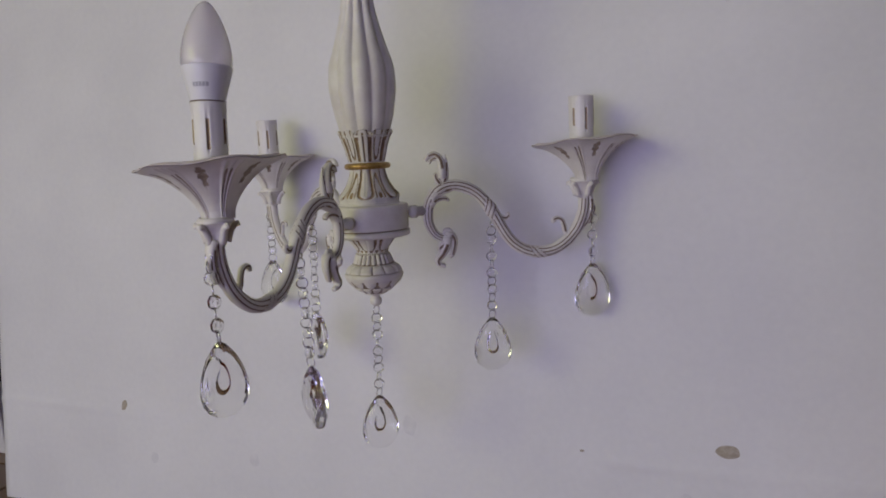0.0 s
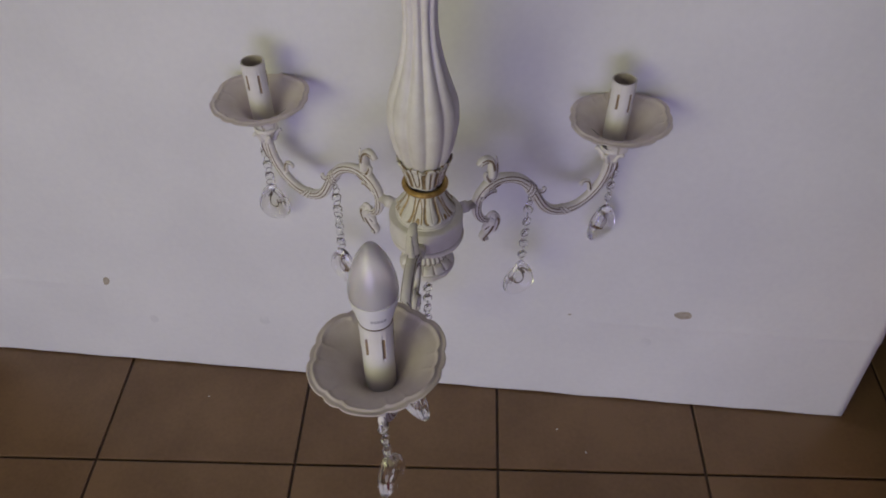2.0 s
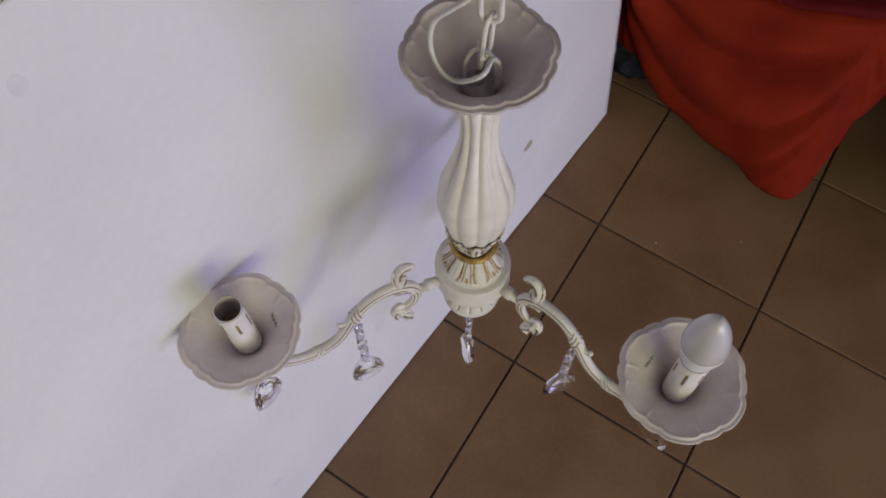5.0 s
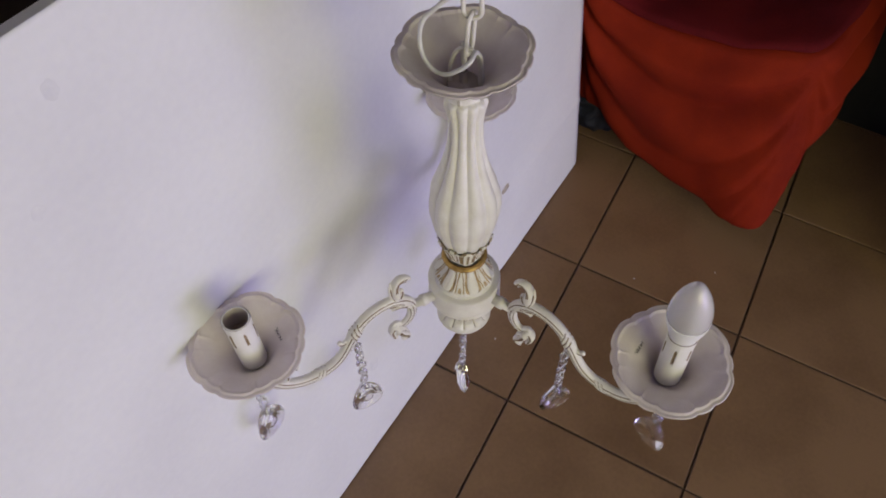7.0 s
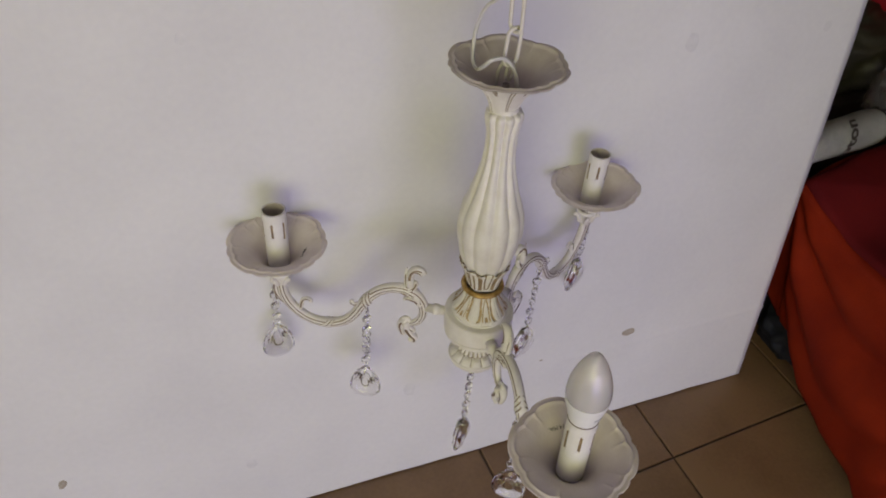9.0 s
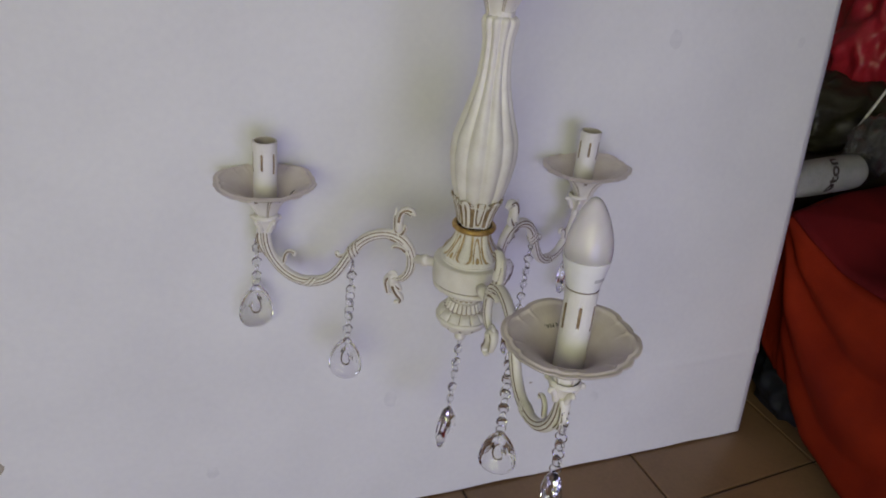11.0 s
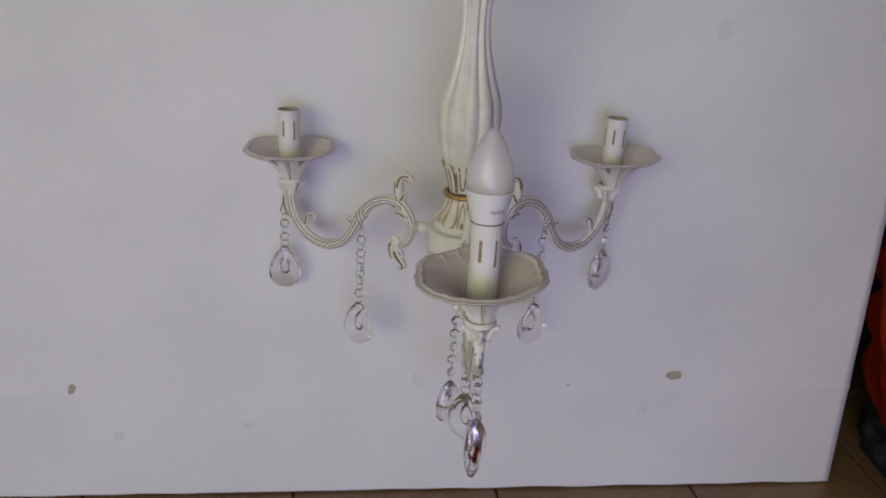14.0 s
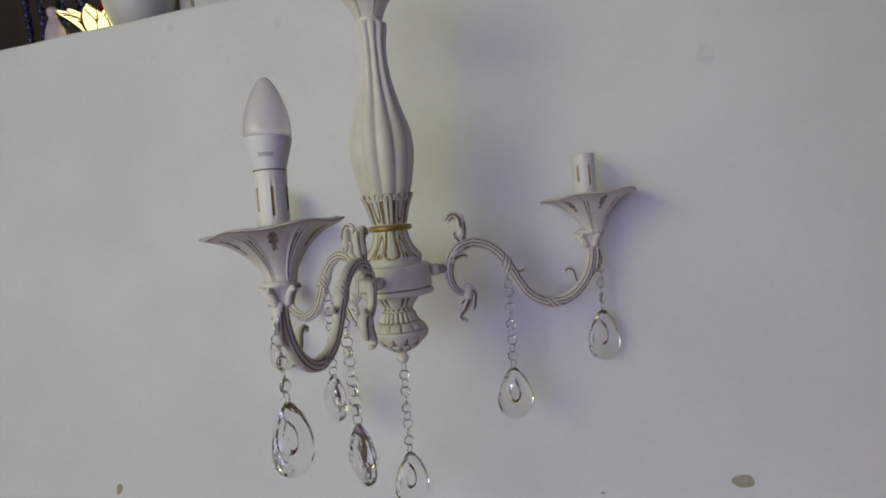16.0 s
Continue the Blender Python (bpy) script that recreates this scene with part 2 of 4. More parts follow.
ROOM = (-2.0, -3.5, 2.6, 1.9)
RX0, RY0, RX1, RY1 = ROOM
floor = tagged(slab("floor", RX0, RY0, -0.12, RX1, RY1, -0.004, GROUT), "brown square ceramic tiles with dark joints", "floor")
tagged(slab("ceiling", RX0, RY0, 2.7, RX1, RY1, 2.8, CEILING), "plain white painted ceiling", "ceiling")
tagged(slab("wall_back", RX0, RY1, -0.12, RX1, RY1 + 0.15, 2.8, WALL), "plain pale painted wall", "wall")
side_wall = bmesh.new()
for y0, z0, y1, z1 in ((RY0, -0.12, -3.0, 2.8), (-3.0, -0.12, -1.4, 0.7), (-3.0, 2.0, -1.4, 2.8), (-1.4, -0.12, RY1, 2.8)):
    box(side_wall, RX0 - 0.15, y0, z0, RX0, y1, z1)
tagged(finish("wall_left", side_wall, WALL, False), "plain pale wall with a window", "wall", kind="structure")
# unseen wall, given a dark surface so it bounces less light to the right
tagged(slab("wall_right", RX1, RY0, -0.12, RX1 + 0.15, RY1, 2.8, DARK_WOOD), "unseen dark wall, dark to cut bounced light", "wall")
# the front wall: an open doorway goes through it
front = bmesh.new()
for x0, z0, x1, z1 in ((RX0 - 0.15, -0.12, -1.85, 2.8), (-1.85, 2.1, 0.35, 2.8), (0.35, -0.12, RX1 + 0.15, 2.8)):
    box(front, x0, RY0 - 0.15, z0, x1, RY0, z1)
tagged(finish("wall_front", front, WALL, False), "plain pale wall with a wide doorway", "wall", kind="structure")

# two unseen slabs, added to block light from the table and floor at right
tagged(slab("light_block_wall", 0.10, -1.17, -0.12, RX1, -1.02, 2.7, DARK_WOOD), "unseen dark slab added to block light from the right side", "wall")
tagged(slab("light_block_pier", 0.18, -1.018, -0.12, RX1, -0.61, 2.7, DARK_WOOD), "unseen dark block added to keep light off the right side", "wall")

# ---------------------------------------------------------------- the white board
BX, BY = 0.22, 0.0976
B_U = Vector((-1, 0.0716, 0)).normalized()
B_V = Vector((0.0205, 0.143, 1.0))
B_V = (B_V - B_U * B_V.dot(B_U)).normalized()
B_N = B_V.cross(B_U).normalized()
if B_N.y > 0:
    B_N = -B_N
BOARD_M = Matrix.Translation((BX, BY, 0.002)) @ Matrix((B_U, B_V, B_N)).transposed().to_4x4()
BOARD_W, BOARD_H = 1.384, 0.852


def board_wave(u, v):
    w = 0.0015 * noise.noise(Vector((u * 2.2, v * 2.0, 3.1))) + 0.0006 * noise.noise(Vector((u * 9, v * 9, 8.0)))
    crease = v - (0.166 + 0.012 * noise.noise(Vector((u * 1.3, 0, 1))))
    w += 0.0032 * math.exp(-(crease / 0.006) ** 2) * max(0, 0.55 + noise.noise(Vector((u * 2.4, 5, 1)))) if u < 0.4 or u > 0.95 else 0
    return w


def board_mesh():
    bm = bmesh.new()
    nu, nv, thick = 130, 210, 0.012
    vs = [[None] * (nv + 1) for _ in range(nu + 1)]
    for i in range(nu + 1):
        for j in range(nv + 1):
            u, v = BOARD_W * i / nu, BOARD_H * (j / nv)
            x, y = u, v
            if j == 0:
                y = 0.0022 * noise.noise(Vector((u * 14, 0, 4))) + 0.0015
            if j == nv:
                y += 0.002 * noise.noise(Vector((u * 10, 2, 4)))
            if i == 0:
                x = 0.0018 * noise.noise(Vector((1, v * 12, 4)))
            if i == nu:
                x += 0.002 * noise.noise(Vector((3, v * 12, 4)))
            vs[i][j] = bm.verts.new((x, y, board_wave(u, v)))
    for i in range(nu):
        for j in range(nv):
            bm.faces.new((vs[i][j], vs[i + 1][j], vs[i + 1][j + 1], vs[i][j + 1]))
    rim = [vs[i][0] for i in range(nu + 1)] + [vs[nu][j] for j in range(1, nv + 1)] + [vs[i][nv] for i in range(nu - 1, -1, -1)] + [vs[0][j] for j in range(nv - 1, 0, -1)]
    back = [bm.verts.new((v.co.x, v.co.y, -thick)) for v in rim]
    for i in range(len(rim)):
        k = (i + 1) % len(rim)
        bm.faces.new((rim[k], rim[i], back[i], back[k]))
    bm.faces.new(back)
    bmesh.ops.recalc_face_normals(bm, faces=bm.faces)
    return bm


backing = tagged(finish("display_board", board_mesh(), BOARD), "large white painted board leaning behind the chandelier, scuffed", "board")
backing.matrix_basis = BOARD_M
for poly in backing.data.polygons:
    poly.use_smooth = abs(poly.normal.z) > 0.8


def patch(u, v, w, h, seed, mat, name, label="", depth=0.0004, turn=0.0):
    """A torn or rubbed spot on the board, with a ragged edge."""
    bm = bmesh.new()
    n = 22
    ring, inner = [], []
    for i in range(n):
        a = TAU * i / n
        k = 1 + 0.22 * noise.noise(Vector((math.cos(a) * 1.6, math.sin(a) * 1.6, seed)))
        x, y = w / 2 * k * math.cos(a), h / 2 * k * math.sin(a)
        x, y = x * math.cos(turn) - y * math.sin(turn), x * math.sin(turn) + y * math.cos(turn)
        ring.append(bm.verts.new((u + x, v + y, board_wave(u + x, v + y) - 0.0004)))
        inner.append(bm.verts.new((u + x * 0.85, v + y * 0.85, board_wave(u + x * 0.85, v + y * 0.85) + depth)))
    for i in range(n):
        k = (i + 1) % n
        bm.faces.new((ring[i], ring[k], inner[k], inner[i]))
    bm.faces.new(inner)
    return part(name, bm, mat, backing, label, depth > 0.0003)


patch(1.116, 0.174, 0.011, 0.017, 3, TORN, "torn_patch", "small torn spot showing brown cardboard", turn=0.4)
patch(0.270, 0.188, 0.027, 0.015, 5, TORN, "torn_patch", "oval torn spot showing brown cardboard")
patch(0.425, 0.174, 0.006, 0.003, 6, TORN, "torn_patch")
for k, (u, v, w) in enumerate(((1.076, 0.731, 0.016), (0.806, 0.807, 0.014), (0.266, 0.668, 0.022), (1.127, 0.663, 0.012), (1.013, 0.791, 0.006), (0.978, 0.829, 0.012),
                               (0.056, 0.665, 0.014), (0.641, 0.185, 0.022), (0.312, 0.129, 0.018), (0.86, 0.741, 0.012), (1.06, 0.10, 0.016), (0.88, 0.115, 0.018))):
    patch(u, v, w, w * 1.2, 20 + k, SMUDGE, "smudge", "faint grey smudge", 0.0002)

# ---------------------------------------------------------------- the chandelier
TIP = Vector((-0.3905, 0.0488, 0.370))
AXIS = Vector((0.018, 0.044, 1.0)).normalized()
X_AX = (Vector((1, 0, 0)) - AXIS * AXIS.x).normalized()
CH_M = Matrix.Translation(TIP) @ Matrix((X_AX, AXIS.cross(X_AX), AXIS)).transposed().to_4x4()
chandelier = tagged(empty("chandelier", CH_M), "ivory three-arm chandelier with gold patina and crystal drops", "chandelier")


def wave(th, n):
    """Place within one of n repeats round the axis, -0.5 to 0.5."""
    return (th * n / TAU + 0.5) % 1 - 0.5


def flutes(th, s):
    depth = 0.13 * math.sin(math.pi * min(1, s * 1.06 + 0.03)) ** 0.4
    return (1 - abs(math.cos(5.5 * th)) ** 0.8) * 0.0036 * depth / 0.13, 0


part("column", lathe([(0.0212, 0.168), (0.0243, 0.178), (0.0292, 0.194), (0.0335, 0.219), (0.0338, 0.232), (0.0322, 0.247), (0.0270, 0.263), (0.0212, 0.283), (0.0168, 0.303),
                      (0.0150, 0.323), (0.0153, 0.339), (0.0174, 0.350), (0.0180, 0.3552), (0.0166, 0.3588), (0.0130, 0.3604), (0.0126, 0.3622), (0.0126, 0.3650)], 165, 56, flutes, top=True),
     IVORY, chandelier, "fluted ivory vase-shaped column")


def leaf_upper(th, s):
    """Round-headed arches with a split leaf inside, and U-shaped leaves between them."""
    x = 2 * wave(th, 5)
    u = 1 - abs(x)
    x = abs(x)

    def arch(rx, top):
        return x < rx and s < 0.45 + (top - 0.45) * math.sqrt(max(0, 1 - (x / rx) ** 2))

    hollow = s > 0.04 and ((arch(0.60, 0.96) and not arch(0.33, 0.80)) or (x < 0.05 and s < 0.66))
    ring = math.hypot(u / 0.28, max(0, (0.42 - s)) / 0.34)
    hollow = hollow or (0.62 < ring < 0.92 and s > 0.12)
    return 0.0015 * hollow - 0.0008 * math.cos(math.pi * x) - 0.0016 * max(0, s - 0.8) * 5, int(hollow)


def leaf_tips(th, s):
    return max(0, min(1, (s - 0.55) / 0.3)) * 0.0040 * (abs(math.cos(5 * th)) ** 0.8 - 0.5)


part("leaf_cup", lathe([(0.0172, 0.149), (0.0186, 0.152), (0.0200, 0.158), (0.0222, 0.166), (0.0248, 0.173), (0.0275, 0.179), (0.0262, 0.1795), (0.0235, 0.177)], 336, 60, leaf_upper, leaf_tips),
     [IVORY, BRONZE], chandelier, "leaf cup with brown patina")
part("cup_floor", lathe([(0.0150, 0.1700), (0.0235, 0.1735), (0.0262, 0.1762), (0.0235, 0.1752), (0.0150, 0.1720)], 64), IVORY, chandelier, "ivory bottom of the leaf cup")
part("gilt_ring", torus(bmesh.new(), 0.0205, 0.0030, Matrix.Translation((0, 0, 0.1455)), 48, 12), GILT, chandelier, "worn gold ring")


def petal_lower(th, s):
    """Round-ended tongues in gilded channels; between them a slim arch over a drop."""
    x = abs(2 * wave(th + radians(12.4), 6))
    a = 1 - x

    def tongue(half, foot):
        return half * math.sqrt(max(0, 1 - (max(0, 0.52 - s) / (0.52 - foot)) ** 2)) * (1 - 0.30 * max(0, s - 0.6))

    inner, outer = tongue(0.43, 0.24), tongue(0.60, 0.17)
    channel = inner < x < outer and s > 0.21
    spine = x < 0.045 and 0.36 < s < 0.86
    bow = math.hypot(a / 0.33, max(0, s - 0.50) / 0.36)
    arch = 0.72 < bow < 0.93 and s > 0.27
    drop = math.hypot(a / 0.11, (s - 0.36) / 0.11) < 1.0
    h = channel or arch or drop
    swell = 0.0017 * (1 - (x / max(inner, 0.01)) ** 2) if x < inner else 0.0
    return 0.0012 * h + 0.0006 * spine - swell - 0.0008 * (0.93 < bow and x > outer) - 0.0003, int(h)


part("petal_collar", lathe([(0.0285, 0.106), (0.0292, 0.111), (0.0300, 0.114), (0.0290, 0.1170), (0.0255, 0.121), (0.0215, 0.127), (0.0185, 0.134), (0.0172, 0.1405), (0.0172, 0.1445)], 352, 60, petal_lower),
     [IVORY, PALE_GILT], chandelier, "petal collar with gold in its grooves")
part("hub", lathe([(0.004, 0.0812), (0.0345, 0.0812), (0.0374, 0.0814), (0.0383, 0.0822), (0.0385, 0.0840), (0.0385, 0.1040), (0.0381, 0.1056), (0.0370, 0.1064),
                   (0.0345, 0.1068), (0.0310, 0.1070), (0.0306, 0.1082), (0.0290, 0.1090), (0.004, 0.1090)], 180), IVORY, chandelier, "plain round ivory hub drum", False)
# the pan under the drum sits a little off centre
part("hub_pan", lathe([(0.004, 0.0735), (0.0245, 0.0735), (0.0362, 0.0738), (0.0382, 0.0748), (0.0388, 0.0768), (0.0386, 0.0792), (0.0372, 0.0802), (0.0345, 0.0803)], 96), IVORY, chandelier, "shallow ivory pan under the hub", m=pose(0.0012, 0.0, 0))
# brown band in the joint, its dark tone painting the shade of the gap
part("gap_shade_line", lathe([(0.0345, 0.0802), (0.0368, 0.0803), (0.0368, 0.0812), (0.0345, 0.0813)], 64), PATINA, chandelier, "brown line for the shade in the joint gap")


def cone_leaf(th, s):
    """Round pale leaves, with brown hollows that widen upwards between them and a fringe of tips in the throat."""
    x = abs(2 * wave(th + 0.35, 6))
    leaf = 0.66 * math.sqrt(max(0, 1 - ((s - 0.62) / 0.52) ** 2))
    hollow = 0.30 < s < 0.93 and leaf < x < leaf + 0.10 + 0.30 * (s - 0.3)
    tips = 0.10 < s <= 0.30 and abs(wave(th, 18)) > 0.16 + 0.9 * (0.30 - s)
    vein = x < 0.05 and 0.34 < s < 0.8
    h = hollow or tips or s < 0.05
    return 0.0011 * h - 0.0012 * (x < leaf) * (1 - (x / max(leaf, 0.01)) ** 2) + 0.0005 * vein, int(h)


part("lower_cup", lathe([(0.0160, 0.0570), (0.0158, 0.0590), (0.0164, 0.0612), (0.0186, 0.0645), (0.0220, 0.0690), (0.0248, 0.0728), (0.0240, 0.0738)], 288, 40, cone_leaf), [IVORY, BRONZE], chandelier, "pale leaf-carved cup with brown hollows")


def ball_relief(th, s):
    """From the top: a thin ring, gadroons, an overhanging row of pillow panels, a plain band, two rows of scales."""
    if s > 0.90:
        return 0.0, int(s < 0.925)
    if s > 0.655:
        a = abs(wave(th, 22))
        return 0.0030 * (a * 2) ** 2 - 0.0006, int(a > 0.43 or s < 0.68)
    if s > 0.43:
        x, y = abs(2 * wave(th, 13)), abs(s - 0.54) / 0.11
        edge = x > 0.84 or y > 0.88
        return (0.0020 if edge else -0.0014 + 0.0020 * max(x, y) ** 3), int(y > 0.88 or x > 0.94)
    if s > 0.27:
        return -0.0002, 0
    if s > 0.09:
        row = int((s - 0.09) / 0.09)
        x = abs(2 * wave(th + row * TAU / 24, 12))
        t = 1 - ((s - 0.09) / 0.09) % 1
        r = math.hypot(x / 0.98, max(0, t - 0.15) / 0.90)
        return 0.0014 * min(1.1, r) ** 3 - 0.0006, int(0.93 < r)
    return 0.0, 0


part("ball", lathe([(0.0042, 0.0125), (0.0097, 0.0140), (0.0157, 0.0175), (0.0222, 0.0225), (0.0273, 0.0280), (0.0296, 0.0322), (0.0301, 0.0348), (0.0290, 0.0372), (0.0268, 0.0404), (0.0244, 0.0434), (0.0222, 0.0450),
                    (0.0209, 0.0468), (0.0196, 0.0500), (0.0183, 0.0530), (0.0176, 0.0552), (0.0168, 0.0568), (0.0146, 0.0574)],
                   312, 110, ball_relief), [IVORY, GREY_BROWN], chandelier, "carved ball with panels, scales and brown patina")
part("end_knob", lathe([(0.0006, 0.0005), (0.0030, 0.0010), (0.0058, 0.0035), (0.0064, 0.0065), (0.0056, 0.0090), (0.0046, 0.0105), (0.0050, 0.0130)], 32, 18), IVORY, chandelier)


def trumpet(rim, depth, neck, lobes):
    """A flared cup with a scalloped rim, ribs outside and pressed lobes inside; its neck stands at z = 0."""
    bm = bmesh.new()
    outer = [(neck * 0.97, -0.0040), (neck, 0.0), (neck * 1.05, depth * 0.08), (neck + (rim - neck) * 0.09, depth * 0.27), (neck + (rim - neck) * 0.27, depth * 0.54), (neck + (rim - neck) * 0.56, depth * 0.82), (neck + (rim - neck) * 0.83, depth * 0.95), (rim, depth)]
    inner = [(rim, depth + 0.0006), (rim - 0.0012, depth + 0.0012), (neck + (rim - neck) * 0.82, depth * 0.95 + 0.0018), (neck + (rim - neck) * 0.56, depth * 0.82 + 0.0022), (neck + (rim - neck) * 0.28, depth * 0.55 + 0.0022),
             (neck + (rim - neck) * 0.08, depth * 0.28), (neck * 0.86, depth * 0.12), (0.0004, depth * 0.10)]

    BROAD = 0.345      # half of a broad petal's share of one repeat; the small petal takes the rest

    def scallop(th, rho):
        a = abs(wave(th, lobes))
        if a < BROAD:
            edge = 1.0 - 0.052 * (a / BROAD) ** 4
        else:
            edge = 0.976 - 0.030 * (abs(a - 0.5) / (0.5 - BROAD)) ** 3
        return 1 + (edge - 1) * max(0, (rho - 0.42) / 0.58) ** 1.6

    def build(points, inside):
        rows = spline([Vector(p) for p in points], 54)
        n = lobes * 44
        prev = None
        for p in rows:
            rho = p.x / rim
            ring = []
            for i in range(n):
                th = TAU * i / n
                r = p.x * scallop(th, rho)
                a = wave(th, lobes)
                b = 0.5 - abs(a)
                z = p.y + 0.0011 * max(0, (rho - 0.6) / 0.4) ** 2 * math.cos(lobes * th + 0.4)
                mark = 0
                if inside:
                    # a raised bead runs round each broad petal and turns in along its flanks
                    bead = 0.905 - 0.035 * (abs(a) / BROAD) ** 4 if abs(a) < BROAD else 0.88
                    z += 0.0021 * math.exp(-((rho - bead) / 0.022) ** 2) * (rho < 0.985)
                    flank = BROAD + 0.004 - 0.9 * max(0, 0.88 - rho) ** 2
                    z += 0.0010 * math.exp(-((a - flank) / 0.020) ** 2) * min(1, max(0, (rho - 0.62) / 0.20)) * (rho < 0.92)
                    z += 0.0007 * math.exp(-((a + flank) / 0.020) ** 2) * min(1, max(0, (rho - 0.72) / 0.16)) * (rho < 0.92)
                else:
                    # a raised spine between two fine flutes under each petal, a feathered leaf pressed in between
                    if rho < 0.93:
                        rib = 0.0010 * math.exp(-((abs(a) - 0.105) / 0.032) ** 2) + 0.0008 * math.exp(-(a / 0.030) ** 2)
                        z -= rib * 0.8
                        r += rib * 0.6
                        # the narrow grooves get grey-brown that paints their shading
                        if abs(abs(a) - 0.055) < 0.013 and rho < 0.70:
                            z += 0.0006
                            mark = 1
                    leaf = math.sin(min(1, max(0, (rho - 0.42) / 0.42)) * math.pi) ** 0.8
                    if 0.42 < rho < 0.84 and b < 0.105 * leaf * (0.72 + 0.28 * math.sin(rho * 150)):
                        z += 0.0007
                        mark = 1 if b > 0.012 else 0
                ring.append((bm.verts.new((r * math.cos(th), r * math.sin(th), z)), mark))
            if prev:
                for i in range(n):
                    k = (i + 1) % n
                    f = bm.faces.new((prev[i][0], prev[k][0], ring[k][0], ring[i][0]))
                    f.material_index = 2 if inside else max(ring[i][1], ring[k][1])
            prev = ring
        return prev

    build(outer, False)
    build(inner, True)
    bmesh.ops.remove_doubles(bm, verts=bm.verts, dist=0.00005)
    return bm


part("canopy_cup", trumpet(0.0536, 0.0430, 0.0130, 6), [IVORY, GREY_BROWN, CUP_INSIDE], chandelier, "flared ivory cup with a scalloped rim", m=pose(-0.001, 0.002, 0.361, rz=12))
nut = bmesh.new()
lathe([(0.0125, -0.006), (0.0128, 0.001), (0.0118, 0.0022), (0.0040, 0.0028), (0.0036, 0.0034), (0.0034, 0.0118), (0.0031, 0.0124), (0.0026, 0.0124), (0.0024, 0.0118), (0.0023, 0.0040), (0.0002, 0.0040)], 28, bm=nut)
top_nut = part("top_nut", nut, [NUT], chandelier, "dull grey-brown nut round a threaded tube", m=pose(-0.002, 0.001, 0.3728))
# black disc paints the darkness down the tube
part("hole_shade_disc", lathe([(0.0022, 0.0046), (0.0022, 0.0056), (0.0002, 0.0056)], 20), SHADE, top_nut, "black disc standing in for the dark inside the tube")
bail_way = spline([Vector(q) for q in ((-0.006, 0.0105, 0.374), (-0.006, 0.0100, 0.392), (-0.004, 0.0055, 0.4045), (-0.003, -0.0030, 0.4085), (-0.001, -0.0090, 0.4030), (0.001, -0.0110, 0.390), (0.001, -0.0112, 0.374))], 60)
part("bail", sweep(bail_way, 0.0016, 8), WHITE_WIRE, chandelier, "white wire bail inside the cup")
eye = bmesh.new()
torus(eye, 0.0085, 0.0016, pose(0.003, 0.004, 0.396, 90, 0, 35), 24, 8)
part("hanging_eye", eye, WHITE_WIRE, chandelier)

# one arm, built along +x
ARM = [(0.0850, 0.0735), (0.0838, 0.0690), (0.0784, 0.0672), (0.0704, 0.0708), (0.0645, 0.0807), (0.0630, 0.0930), (0.0653, 0.1045), (0.0716, 0.1140), (0.0808, 0.1196), (0.0928, 0.1210), (0.1052, 0.1176), (0.1162, 0.1104),
       (0.1252, 0.1000), (0.1328, 0.0880), (0.1408, 0.0728), (0.1490, 0.0608), (0.1598, 0.0518), (0.1738, 0.0466), (0.1924, 0.0468), (0.2086, 0.0550), (0.2215, 0.0694), (0.2285, 0.0865), (0.2300, 0.1039), (0.2295, 0.1130)]


def in_plane(pts, count):
    return spline([Vector((r, 0, z)) for r, z in pts], count)


def arm_size(s):
    grow = 0.0026 + 0.0034 * min(1, s * 4.0)
    knot = 0.0011 * math.exp(-((s - 0.545) / 0.020) ** 2) + 0.0010 * math.exp(-((s - 0.33) / 0.02) ** 2) + 0.0006 * math.exp(-((s - 0.745) / 0.012) ** 2)
    return grow + knot


LINES = (0.0, 0.628, -0.628)


def arm_groove(a, s):
    """Three fine brown grooves along either side; at the knots slanting leaf wraps stand in their place."""
    side = (a + math.pi) % TAU - math.pi
    if abs(side) > math.pi / 2:
        side = (math.pi - abs(side)) * (1 if side > 0 else -1)
    for at, half, step in ((0.536, 0.026, 0.0175), (0.745, 0.014, 0.0140)):
        cut = s - at + side * 0.016
        if abs(cut) < half and abs(side) < 1.25:
            d = abs((cut / step + 0.5) % 1 - 0.5)
            return (0.13, 1) if d < 0.13 else (-0.10 * math.cos(d * math.pi), 0)
    for at in LINES:
        if abs(side - at) < 0.075:
            return 0.13 if abs(side - at) < 0.04 else 0.03, 1
    return 0.0, 0


def vein(a, s):
    """One brown vein along either side of a leaf."""
    side = min(abs((a + math.pi) % TAU - math.pi), abs((a % TAU) - math.pi))
    return (0.14, 1) if side < 0.19 and 0.12 < s < 0.80 else (0.0, 0)


def curl(pts, thick, taper=0.35, seg=18, flat=1.0, bm=None, count=26):
    return sweep(in_plane(pts, count), lambda s: thick * (1 - (1 - taper) * s), seg, flat, vein, bm=bm, side=(0, 1, 0))


arm = part("arm", sweep(in_plane(ARM, 420), arm_size, 60, 0.95, arm_groove, side=(0, 1, 0)), [IVORY, PATINA], chandelier, "scrolled ivory arm with brown grooves")
rod = sweep([Vector((x, 0, z)) for x, z in ((0.037, 0.0965), (0.045, 0.0965), (0.0452, 0.0965), (0.052, 0.0965), (0.0522, 0.0965), (0.066, 0.0965))],
            lambda s: (0.0056, 0.0056, 0.0066, 0.0066, 0.0050, 0.0050)[min(5, round(s * 5))], 20, side=(0, 1, 0))
part("joint_rod", rod, IVORY, arm)
